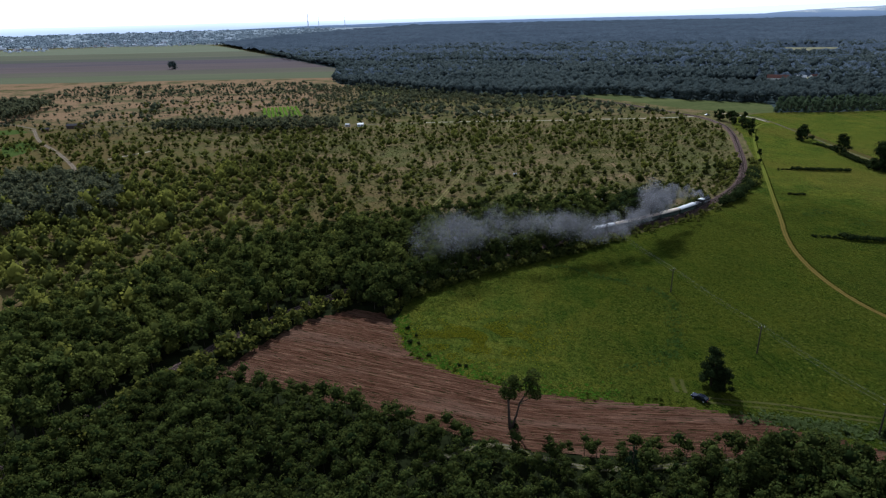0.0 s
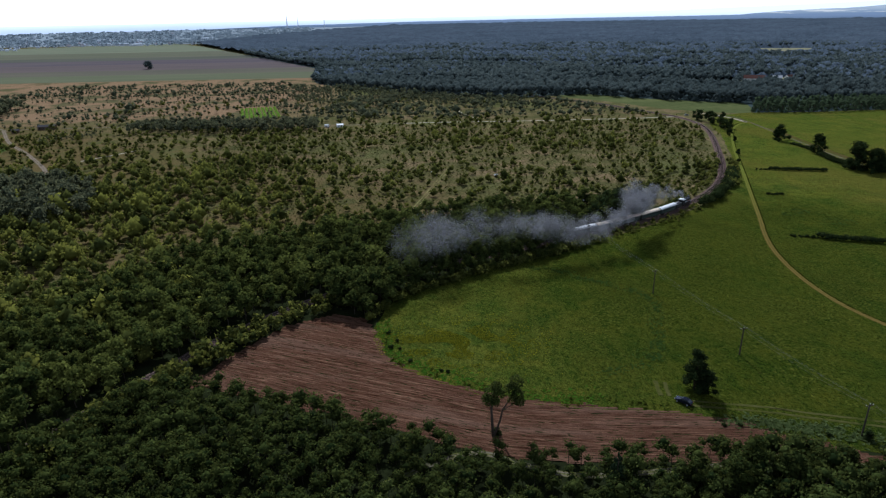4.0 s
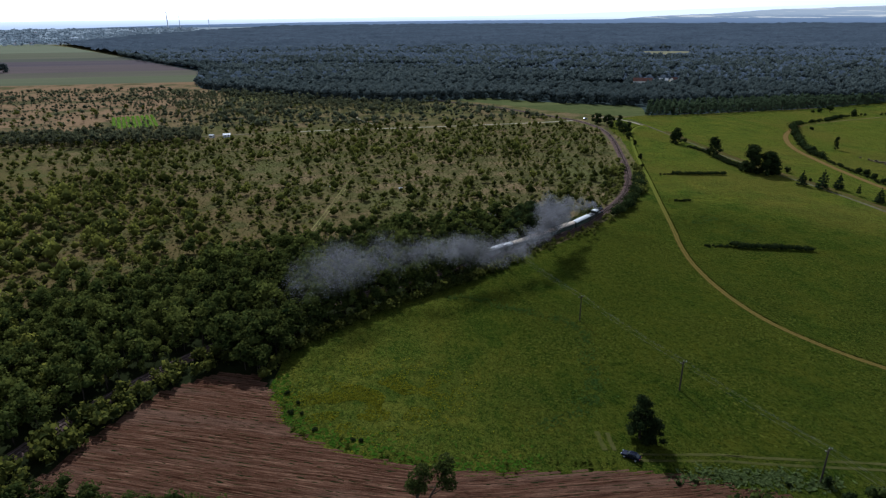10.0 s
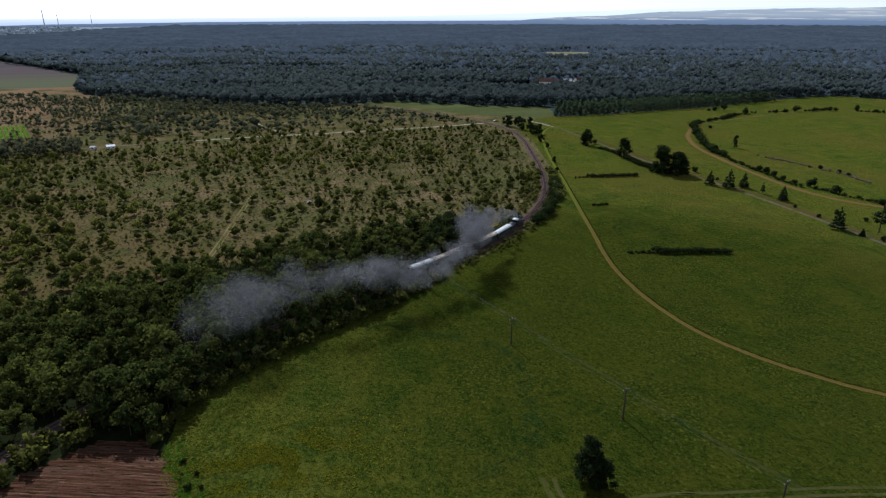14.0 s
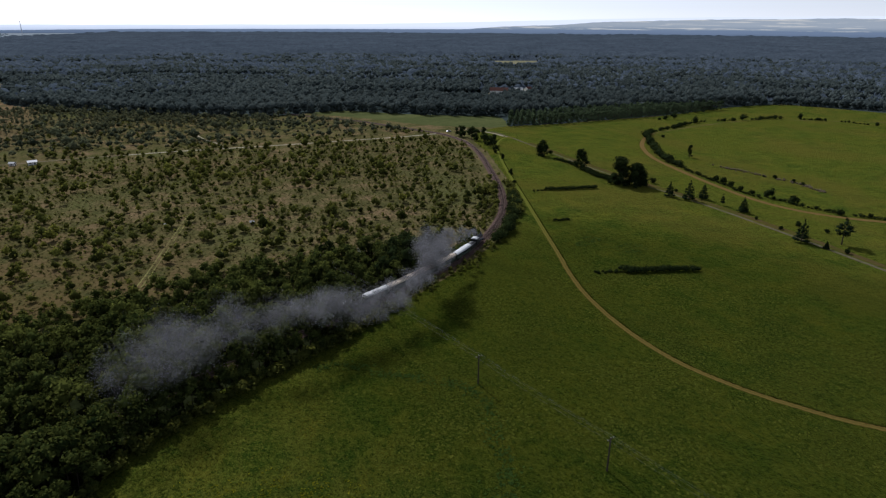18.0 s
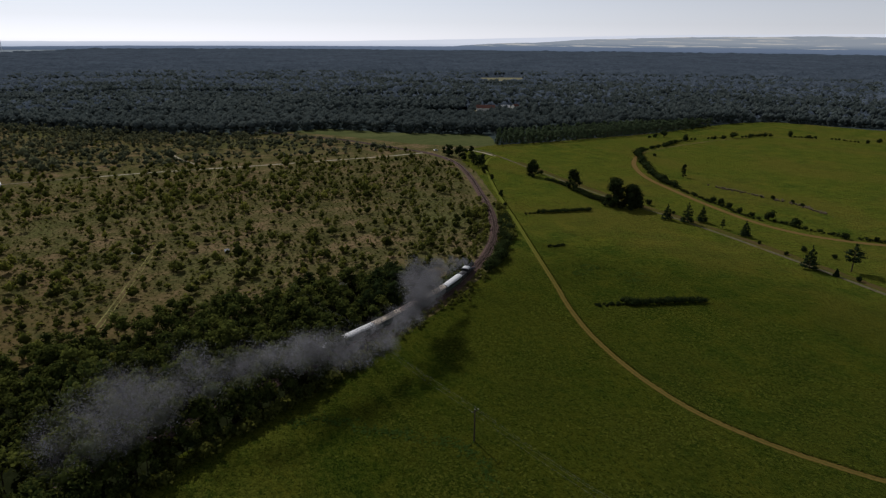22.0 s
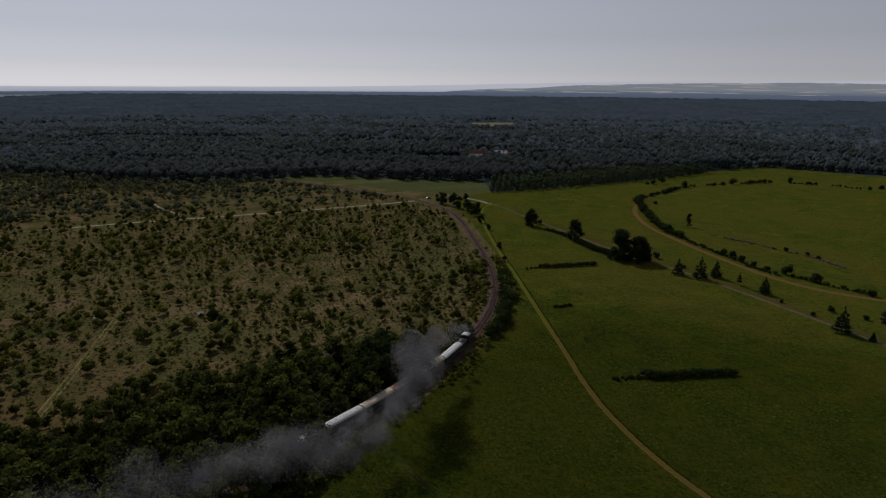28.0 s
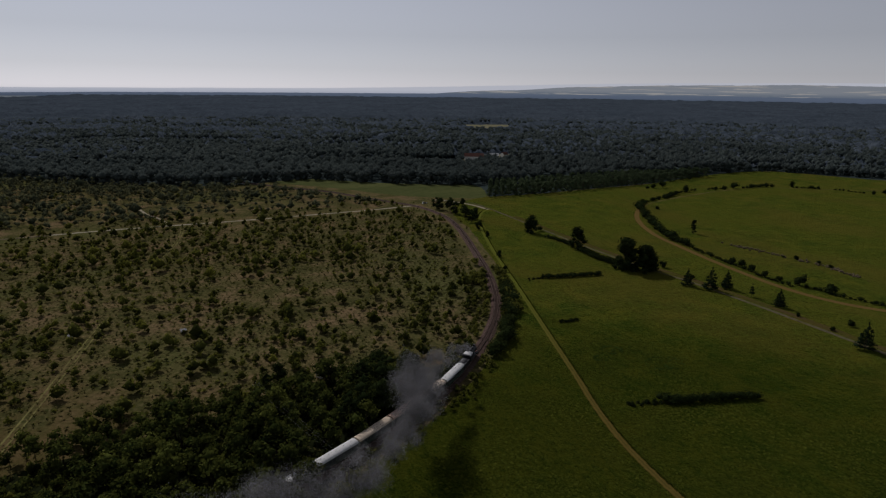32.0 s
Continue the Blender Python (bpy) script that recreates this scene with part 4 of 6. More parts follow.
def grow_forest():
    # the great forest: single crowns on its near side, a closed canopy beyond
    front = [(-173, 1058), (-150, 965), (-86, 893), (27, 801), (108, 760), (168, 766), (201, 770), (251, 726), (301, 688), (345, 668), (352, 664), (460, 652), (566, 640),
             (600, 628), (647, 636), (739, 630), (800, 520), (900, 400), (1150, 240), (1900, 300), (1900, 1800), (-40, 1800), (-490, 1800), (-196, 1262)]
    p = scatter((-640, 300, 1900, 2300), 9.6)
    far = np.linalg.norm(p, axis=1)
    keep = (inside(p, front) | ((p[:, 1] > 1750) & (p[:, 0] > np.interp(p[:, 1], [1648, 2597], [-390, -880])))) & (far < 2000) & (p[:, 0] < 40 + 2.05 * (p[:, 1] - 120))
    keep &= rng.uniform(size=len(p)) < np.interp(far, [1100, 1500, 2000], [1, 0.9, 0.3])
    for g in GLADES:
        keep &= ~inside(p, g)
    p = p[keep]
    block, ride = forest_block(p)
    p, block = p[ride > 4.0], block[ride > 4.0]
    h = rng.uniform(10.5, 13, len(p)) * (0.8 + 0.4 * block)
    s = rng.uniform(4.0, 6.0, len(p))
    for line in LOW_STRIPS:
        gap = distance(p, spline(line, 6))
        h *= np.where(gap < 13, 0.35, np.where(gap < 26, 1.12, 1.0))
        s *= np.where(gap < 13, 0.6, 1.0)
    root = tagged(new("forest"), "vast dark closed deciduous forest", "forest", kind="stuff")
    tint = np.clip(0.1 + 0.6 * (block * 7.3 % 1) + 0.3 * patchiness(p, 0.006, 14) + 0.15 * rng.normal(size=len(p)), 0, 1)
    c = np.c_[p, h - s * 0.75]
    near = np.linalg.norm(p, axis=1) < 900
    for name, pick, count, leaf in (("near_canopy", near, 40, 1.35), ("mid_canopy", ~near, 6, 2.8)):
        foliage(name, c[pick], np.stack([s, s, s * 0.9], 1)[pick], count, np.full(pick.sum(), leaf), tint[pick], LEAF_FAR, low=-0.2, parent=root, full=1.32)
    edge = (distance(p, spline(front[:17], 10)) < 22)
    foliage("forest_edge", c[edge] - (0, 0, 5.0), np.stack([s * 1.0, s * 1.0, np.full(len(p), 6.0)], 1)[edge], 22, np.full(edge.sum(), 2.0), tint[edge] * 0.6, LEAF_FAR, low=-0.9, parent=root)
    trunks("trunks", np.c_[p, np.zeros(len(p))][edge], h[edge] * 0.8, 0.016 * h[edge], BARK, root)
    az = np.radians(np.linspace(-88, 40, 440))
    r = np.geomspace(1000, RIM - 30, 160)
    R, A = np.meshgrid(r, az, indexing="ij")
    xy = np.stack([-R * np.sin(A), R * np.cos(A)], 2).reshape(-1, 2)
    far = np.linalg.norm(xy, axis=1)
    z = far_height(xy) + np.interp(far, [1000, 1100, 1600], [3, 6, 10]) + 4.2 * rng.normal(size=len(xy)).clip(-1.2, 1.6) * np.interp(far, [1500, 3500], [1, 0.5]) + 3 * patchiness(xy, 0.006, 6)
    block, ride = forest_block(xy)
    z += (7 * block - 3.5 - np.where(ride < 12, 4, 0)) * np.interp(far, [1000, 1300, 3000], [0, 1, 0.5])
    ok = (xy[:, 0] > np.interp(xy[:, 1], [1050, 1261, 1648, 2597, 3300, 4000, 4700], [-173, -192, -396, -886, -820, -640, -260])) & (xy[:, 1] > 60)
    for g in GLADES:
        z = np.where(inside(xy, g), 0.02, z)
    ok &= inside(xy, front) | (far > 1600)
    k = len(az)
    i, j = np.meshgrid(np.arange(len(r) - 1), np.arange(k - 1), indexing="ij")
    a = (i * k + j).ravel()
    faces = np.stack([a, a + 1, a + k + 1, a + k], 1)
    faces = faces[ok[faces].all(1)]
    me = array_mesh("far_canopy", np.c_[xy, z], faces)
    if me.polygons[0].normal.z < 0:
        me.flip_normals()
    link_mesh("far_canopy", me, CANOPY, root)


def hazy_canopy_material():
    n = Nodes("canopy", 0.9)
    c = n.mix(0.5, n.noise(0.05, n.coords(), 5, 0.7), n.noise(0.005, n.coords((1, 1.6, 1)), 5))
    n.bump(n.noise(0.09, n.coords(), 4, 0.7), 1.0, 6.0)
    # blue in the ramp paints the haze over the far forest
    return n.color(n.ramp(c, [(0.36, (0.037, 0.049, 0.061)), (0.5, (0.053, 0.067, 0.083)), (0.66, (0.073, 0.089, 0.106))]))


CANOPY = hazy_canopy_material()
GREEN_PLOT = [(-200, 712), (-163, 724), (-140, 645), (-181, 642)]
grow_woods()
grow_scrub()
grow_forest()
CLEARING = crop_material("clearing_straw", (0.13, 0.125, 0.075), (0.2, 0.185, 0.11))
for glade in GLADES[:2]:
    tagged(sheet("forest_clearing", glade, CLEARING, 0.3, 12, 1.5), "pale straw-coloured clearing in the forest", "clearing", kind="structure")



# ---- shapes ----
def box(bm, at, size, turn=0.0):
    m = Matrix.Translation(at) @ Matrix.Rotation(turn, 4, "Z") @ Matrix.Diagonal((*size, 1))
    return bmesh.ops.create_cube(bm, size=1.0, matrix=m)["verts"]


def tube(bm, a, b, r0, r1, sides=8):
    """A tapered round bar from a to b, with caps."""
    a, b = Vector(a), Vector(b)
    turn = (b - a).to_track_quat("Z", "Y").to_matrix().to_4x4()
    m = Matrix.Translation((a + b) / 2) @ turn
    return bmesh.ops.create_cone(bm, cap_ends=True, segments=sides, radius1=r0, radius2=r1, depth=(b - a).length, matrix=m)["verts"]


def bevelled(bm, width, segments=1):
    bmesh.ops.bevel(bm, geom=bm.edges[:], offset=width, segments=segments, affect="EDGES", clamp_overlap=True)
    return bm


def extrude_profile(bm, outline, half):
    """A side outline (x, z) made solid between y = -half and y = half."""
    left = [bm.verts.new((x, -half, z)) for x, z in outline]
    right = [bm.verts.new((x, half, z)) for x, z in outline]
    n = len(outline)
    bm.faces.new(left)
    bm.faces.new(right[::-1])
    for i in range(n):
        bm.faces.new((left[i], right[i], right[(i + 1) % n], left[(i + 1) % n]))
    bmesh.ops.recalc_face_normals(bm, faces=bm.faces[:])
    return bm


# ---- single trees ----
def limbs(stems):
    """Trunk and limbs: each stem a list of (x, y, z, radius)."""
    bm = bmesh.new()
    for stem in stems:
        for (ax, ay, az, ra), (bx, by, bz, rb) in zip(stem, stem[1:]):
            tube(bm, (ax, ay, az), (bx, by, bz), ra, rb, 7)
    return bm


def broad_tree(name, x, y, h, spread, label, category="tree", clumps=16, leaves=70, low=0.3, tint=0.25, leaf=0.5, material=None, lump=1.0):
    """A broad-leaved tree: a trunk that forks into limbs, and a crown of many clumps."""
    root = tagged(new(name), label, category)
    ang = rng.uniform(0, 6.28, clumps)
    up = rng.uniform(low, 1.0, clumps)
    wide = np.sin(np.clip((up - low) / (1 - low), 0.08, 0.97) * np.pi) ** 0.6
    if low < 0.09:          # leafy down to the ground: a dome
        wide = np.sqrt(1 - np.clip((up - low) / (1 - low), 0, 0.97) ** 1.8)
    wide = wide * np.sqrt(rng.uniform(0.05, 1.0, clumps))
    c = np.stack([np.cos(ang) * wide * spread * 0.66, np.sin(ang) * wide * spread * 0.66, h * (low + (up - low) * 0.84)], 1)
    r = lump * spread * rng.uniform(0.3, 0.5, (clumps, 1)) * np.array([1, 1, 0.85])
    foliage("crown", c, r, leaves, np.full(clumps, leaf), np.clip(tint + 0.1 * rng.normal(size=clumps), 0, 1), material or LEAF_WOOD, parent=root)
    w = 0.022 * h
    fork = h * low * 1.1
    stems = [[(0, 0, -0.2, w * 1.5), (0.02 * h, 0, fork * 0.3, w), (0, 0.02 * h, fork, w * 0.85), (0.03 * h, 0, h * 0.75, w * 0.35)]]
    for k in range(5):
        e = c[int(rng.integers(clumps))]
        stems.append([(0, 0.01 * h, fork * rng.uniform(0.8, 1.1), w * 0.6), (e[0] * 0.5, e[1] * 0.5, (fork + e[2]) / 2, w * 0.4), (e[0] * 0.9, e[1] * 0.9, e[2], w * 0.15)])
    part("trunk", limbs(stems), BARK, root)
    root.location = (x, y, 0)
    return root


def pine(name, x, y, h, spread, label, bare=0.12, tiers=7, flat=False):
    """A pine: a straight stem with tiers of flat boughs."""
    root = tagged(new(name), label, "pine tree")
    c, r = [], []
    for k in range(tiers):
        f = k / (tiers - 1)
        z = h * (bare + (0.94 - bare) * f)
        wide = spread * ((1 - f) ** 0.8 * 0.92 + 0.08) if not flat else spread * math.sin(math.pi * (0.2 + 0.7 * f))
        count = max(1, int(round(5 * (1 - f) + 1)))
        for j in range(count):
            a = 6.28 * j / count + k * 1.3 + rng.uniform(-0.4, 0.4)
            reach = wide * rng.uniform(0.5, 0.75) if count > 1 else 0.05
            c.append((math.cos(a) * reach, math.sin(a) * reach, z + rng.uniform(-0.02, 0.02) * h))
            r.append((wide * 0.5, wide * 0.5, h * (0.07 if not flat else 0.06)))
    c, r = np.array(c), np.array(r)
    foliage("crown", c, r, 42, np.full(len(c), 0.42), np.full(len(c), 0.35), LEAF_PINE, low=-0.8, droop=0.3, parent=root)
    stems = [[(0, 0, -0.2, 0.022 * h), (0, 0, h * 0.5, 0.014 * h), (0.01 * h, 0, h * 0.97, 0.004 * h)]]
    for e in c[:: 3]:
        stems.append([(0, 0, e[2] - 0.02 * h, 0.006 * h), (e[0], e[1], e[2], 0.002 * h)])
    part("trunk", limbs(stems), BARK, root)
    root.location = (x, y, 0)
    return root


def shrub(name, x, y, h, spread, label, tint=0.3, clumps=6, leaves=40, category="shrub"):
    root = tagged(new(name), label, category)
    ang, out = rng.uniform(0, 6.28, clumps), rng.uniform(0.1, 0.6, clumps)
    c = np.stack([np.cos(ang) * out * spread, np.sin(ang) * out * spread, h * rng.uniform(0.22, 0.62, clumps)], 1)
    r = np.stack([spread * rng.uniform(0.4, 0.6, clumps)] * 2 + [h * rng.uniform(0.3, 0.42, clumps)], 1)
    foliage("crown", c, r, leaves, np.full(clumps, 0.28 + 0.06 * h), np.full(clumps, tint), LEAF_HEDGE, low=-0.9, parent=root)
    part("stem", limbs([[(0, 0, -0.1, 0.1), (float(e[0]) * 0.6, float(e[1]) * 0.6, float(e[2]) * 0.8, 0.04)] for e in c[:4]]), BARK, root)
    root.location = (x, y, 0)
    return root


def hedge(name, line, h, width, label, step=1.1, tint=0.12, thin=0.0, rough=0.2):
    """A bank of low bushes along a line, thinner at its first end."""
    pts = spline(line, step)
    root = tagged(new(name), label, "hedge")
    m = len(pts)
    f = np.linspace(0, 1, m)
    size = np.where(f < thin, 0.35, 1.0) * rng.uniform(0.95 - rough, 0.95 + rough, m) * np.where(f > 0.97, 0.8, 1)
    c = np.concatenate([np.c_[pts + rng.normal(size=(m, 2)) * width * 0.25, size * h * 0.45] for _ in range(2)])
    r = np.concatenate([np.stack([size * width * 0.55, size * width * 0.55, size * h * 0.55], 1)] * 2)
    foliage("foliage", c, r, 60, np.full(2 * m, 0.34 if h < 3 else 0.6), np.full(2 * m, tint), LEAF_HEDGE, low=-0.5, parent=root)
    part("stems", limbs([[(float(x), float(y), -0.1, 0.08), (float(x) + 0.2, float(y), h * 0.5, 0.04)] for x, y in pts[::2]]), BARK, root)["kind"] = "stuff"
    return root


def forked_tree():
    """The thin forked tree on the ploughed field."""
    root = tagged(new("forked_tree"), "slender forked tree with sparse crown on the field's edge", "tree")
    stems = [[(0, 0, -0.2, 0.42), (-0.3, 0, 3.5, 0.34), (-0.5, 0.2, 7.5, 0.26), (-0.2, 0, 10.5, 0.16), (0.2, 0.3, 14, 0.05)],
             [(0.3, 0, 0.2, 0.3), (1.6, 0.4, 4.0, 0.24), (2.2, 0.4, 7.2, 0.2), (4.0, 0.6, 10, 0.14), (5.2, 0.4, 13.5, 0.05)],
             [(-0.5, 0.2, 7.5, 0.16), (-1.5, -0.4, 10.5, 0.06)], [(-0.4, 0, 8.5, 0.14), (1.2, 0.4, 11.5, 0.06)],
             [(2.2, 0.4, 7.2, 0.14), (5.6, -0.3, 9.6, 0.05)], [(4.0, 0.6, 10, 0.1), (3.6, 1.2, 13, 0.04)]]
    part("trunk", limbs(stems), BARK, root)
    spots = np.array([(-0.6, 0, 12.5), (0.6, 0.5, 13.6), (-1.6, -0.4, 10.8), (1.2, 0.4, 11.6), (-1.0, 0.6, 9.4), (4.6, 0.4, 13.4), (5.6, 0, 11.8), (6.0, -0.3, 9.8), (3.9, 1.0, 12.2),
                      (5.4, 0.6, 14.6), (4.6, -0.6, 10.4), (0.2, -0.6, 10.2)])
    r = rng.uniform(1.0, 1.75, (len(spots), 1)) * np.array([1, 1, 0.9])
    foliage("crown", spots, r, 210, np.full(len(spots), 0.46), np.full(len(spots), 0.25), LEAF_WOOD, low=-0.8, core=False, parent=root)
    root.location = (15.5, 127, 0)
    shrub("field_bush", 16.6, 128, 1.8, 1.6, "small bush at the foot of a forked tree")


forked_tree()
broad_tree("meadow_tree", 71.5, 143.5, 13, 4.4, "tall dark uneven tree alone on the meadow above a parked car", clumps=46, leaves=80, low=0.05, tint=0.06, lump=0.72, leaf=0.42, material=LEAF_HEDGE)
broad_tree("meadow_tree", 74, 141, 7.5, 3.4, "low bushy tree at the foot of a taller one", clumps=24, leaves=70, low=0.05, tint=0.06, lump=0.72, leaf=0.4, material=LEAF_HEDGE)
# tall trees standing over the young wood in the foreground
for x, y, h, w in ((69, 108, 12.5, 4.6), (64, 105, 10, 4.0), (74, 105, 10.5, 4.0), (82, 106.5, 9.5, 4.2), (90, 108.5, 8, 3.4), (56, 107, 8, 3.4)):
    broad_tree("woodland_tree", x, y, h, w, "tall dark broad-leaved tree standing over a young wood", clumps=26, leaves=80, low=0.1, tint=0.12, leaf=0.42, lump=0.75)
pine("dark_pine", 39, 106.5, 10.5, 2.6, "dark narrow conifer standing in a young wood")
# trees along the gravel road
broad_tree("roadside_tree", 274, 468, 13, 6.6, "broad dark roadside tree by the gravel road", clumps=30, low=0.04, tint=0.12, leaf=0.55, lump=0.85, material=LEAF_HEDGE)
broad_tree("roadside_tree", 275, 421, 15.5, 7.2, "tall uneven roadside tree with open crown", clumps=30, low=0.06, tint=0.12, leaf=0.55, lump=0.8, material=LEAF_HEDGE)
broad_tree("oak_tree", 270, 373, 20, 9.0, "very large spreading dark tree beside the gravel road", clumps=60, leaves=80, low=0.03, tint=0.1, leaf=0.6, lump=0.7, material=LEAF_HEDGE)
broad_tree("oak_tree", 277, 366, 15, 9.5, "wide low dark tree grown into a larger one", clumps=60, leaves=80, low=0.02, tint=0.1, leaf=0.6, lump=0.7, material=LEAF_HEDGE)
for x, y, h in ((278, 338, 9), (283, 328, 11.5), (292, 326, 9.5), (291, 297, 8.5), (276, 251, 11), (278, 240, 3.6)):
    pine("roadside_pine", x, y, h * 1.0, h * 0.34, "conical dark pine beside the gravel road")
pine("spreading_pine", 290, 241, 13, 4.6, "tall pine with bare stem and flat spreading boughs", bare=0.4, tiers=5, flat=True)
broad_tree("slim_tree", 375, 420, 10.5, 2.6, "narrow upright tree alone on the pasture", clumps=26, low=0.08, tint=0.1, lump=0.8, material=LEAF_HEDGE)
pine("dead_tree", 292, 312, 6.5, 1.3, "ragged half-dead tree beside the road", bare=0.3, tiers=4)
for x, y, h in ((292, 367, 4.5), (283, 470, 4), (277, 476, 3.6), (284, 268, 2.2), (296, 268, 3), (287, 285, 1.8), (300, 255, 2.4), (281, 232, 2.5), (296, 300, 1.6), (290, 345, 2.0)):
    shrub("roadside_shrub", x, y, h, h * 0.6, "dark shrub on the verge of the gravel road", tint=0.15)
hedge("roadside_hedge", [(274, 415), (271, 400), (272, 385), (274, 372)], 3.0, 3.2, "thick undergrowth between the roadside trees")
hedge("roadside_hedge", [(276, 452), (277, 440), (276, 428)], 2.2, 2.4, "thick undergrowth between the roadside trees")
hedge("meadow_hedge", [(164, 258), (172, 255.5), (180, 252), (192, 248), (204, 243.5)], 2.6, 3.0, "long dark bank of clipped-looking bushes on the meadow", thin=0.24)
hedge("meadow_hedge", [(211, 380), (222, 378), (236, 374), (250, 371)], 2.2, 2.6, "long dark bank of bushes on the meadow", thin=0.2)
hedge("meadow_hedge", [(188.5, 324.5), (192, 323.5), (196, 323)], 1.2, 1.3, "short low bank of bushes on the meadow")
hedge("lineside_hedge", [(146, 307), (156, 317), (165, 329), (174, 342), (183, 355), (189, 366), (194, 377)], 4.2, 5.0, "dense dark bushes on the outer bank of the bend", step=2.0, tint=0.35, rough=0.5)
hedge("lineside_hedge", [(100, 289), (112, 296), (124, 304), (135, 314), (143, 322)], 2.2, 4.0, "low olive bushes on the inner bank of the bend", step=2.2, tint=0.8, rough=0.5)
# trees beside the railway
for x, y, h in ((255, 574, 10), (254, 566, 11), (258, 556, 12), (257, 546, 10.5), (260, 538, 9), (256, 528, 9), (262, 523, 9), (254, 515, 10), (247, 492, 6), (240, 470, 4), (221, 424, 4), (208, 398, 3.4), (281, 578, 6), (277, 590, 5)):
    broad_tree("lineside_tree", x, y, h, h * 0.5, "dark bushy tree beside the railway", clumps=12, leaves=45, low=0.12, tint=0.2, leaf=0.55, material=LEAF_HEDGE)
for x, y, h in ((87, 285, 13), (93, 289, 15.5), (99, 292, 15), (106, 297, 13.5), (81, 281, 11), (100, 300, 14), (91, 300, 13), (100, 308, 11), (84, 309, 8), (112, 305, 8), (76, 313, 7), (70, 322, 6.5)):
    broad_tree("heath_edge_tree", x, y, h, h * 0.55, "dense dark tree where the wood meets the open line", clumps=16, leaves=60, low=0.1, tint=0.3, leaf=0.5, material=LEAF_HEDGE)
broad_tree("heath_tree", 164, 376, 6.5, 2.8, "single dark tree on the heath near the bend", clumps=10, low=0.1, tint=0.05)
# bushes round the oval track
hedge("pasture_hedge", [(420, 516), (408, 503), (395, 487), (383, 470), (371, 454)], 4.6, 5.0, "thick uneven row of dark bushes inside the oval track", step=2.6, rough=0.5)
hedge("pasture_hedge", [(367, 449), (357, 430), (348, 411), (342, 394)], 4.2, 5.0, "thick uneven row of dark bushes inside the oval track", step=2.6, rough=0.5)
hedge("pasture_hedge", [(340, 388), (337, 377), (335, 364)], 2.0, 2.6, "low scrubby bushes inside the oval track", step=2.4, rough=0.5)
hedge("pasture_hedge", [(466, 533), (474, 537), (486, 542)], 3.0, 3.6, "short row of dark bushes inside the oval track", step=2.6, rough=0.5)
hedge("pasture_hedge", [(602, 546), (611, 543), (620, 539)], 3.4, 4.0, "short row of dark bushes inside the oval track", step=2.6, rough=0.5)
for line, h in (([(427, 520), (452, 531), (480, 541), (512, 551), (530, 553)], 2.4), ([(545, 553), (556, 552), (567, 550)], 2.2), ([(586, 543), (594, 541), (601, 546)], 2.4),
                ([(638, 526), (645, 518), (653, 508)], 2.4), ([(664, 498), (668, 486), (669, 474)], 1.8)):
    hedge("pasture_hedge", line, h, h * 1.1, "low broken row of dark bushes beyond the oval track", step=3.4, rough=0.6)
for line in ([(333, 362), (331, 350), (329, 338)], [(326, 334), (325, 325), (325, 314)], [(330, 298), (333, 286), (337, 275)], [(340, 268), (346, 260), (353, 254)]):
    hedge("pasture_hedge", line, 1.5, 1.8, "low scrubby bushes on the edge of the oval track", step=2.2, rough=0.6)
hedge("pasture_hedge", [(330, 310), (331, 304), (332, 298)], 1.8, 2.4, "low scrubby bushes inside the oval track", step=2.4, rough=0.5)
for x, y, h in ((335, 357, 4), (334, 350, 4.4), (332, 342, 4), (328, 331, 3.6), (328, 323, 3), (330, 313, 6), (333, 299, 5), (335, 273, 3.8), (345, 263, 2.6), (430, 523, 4), (446, 527, 4.2),
                (456, 530, 3), (492, 544, 4.5), (514, 553, 7), (548, 546, 4), (562, 547, 4.4), (577, 548, 7.5), (643, 530, 6.5), (650, 514, 4), (656, 511, 3.4), (673, 467, 4), (690, 466, 5), (420, 497, 3),
                (376, 346, 2.8), (378, 334, 2.4), (377, 326, 2.0), (373, 352, 1.2), (371, 380, 1.4), (512, 580, 7), (502, 582, 5), (495, 583, 3)):
    shrub("pasture_shrub", x, y, h, h * float(rng.uniform(0.55, 0.7)), "dark rounded bush standing alone on the pasture", tint=0.08, clumps=8, leaves=40)


def plantation():
    """A planted block of young trees in straight rows."""
    kinds = [broad_tree("plantation_tree", 324 + 7 * k, 605, 10.5 + 1.0 * k, 3.6, "tall conical young tree in a planted row", clumps=10, leaves=40, low=0.05, tint=0.4, leaf=0.75, material=LEAF_PLANT) for k in range(3)]
    for k in kinds:
        tagged(k, group="plantation rows")
    n = 0
    for row in range(6):
        for col in range(46):
            x, y = 324 + col * 6.6 + row * 5 + rng.normal() * 0.5, 605 + row * 8 + rng.normal() * 0.6
            y += np.interp(x, [324, 380, 450, 525, 640], [0, -4, -3, 3, 10])
            if (row == 0 and col < 3) or not inside(np.array([[x, y]]), PLANTATION)[0]:
                continue
            m = pose(x, y, 0, 0, 0, float(rng.uniform(0, 360))) @ Matrix.Scale(float(rng.uniform(0.85, 1.15)), 4)
            copy_thing(kinds[n % 3], m)
            n += 1


plantation()



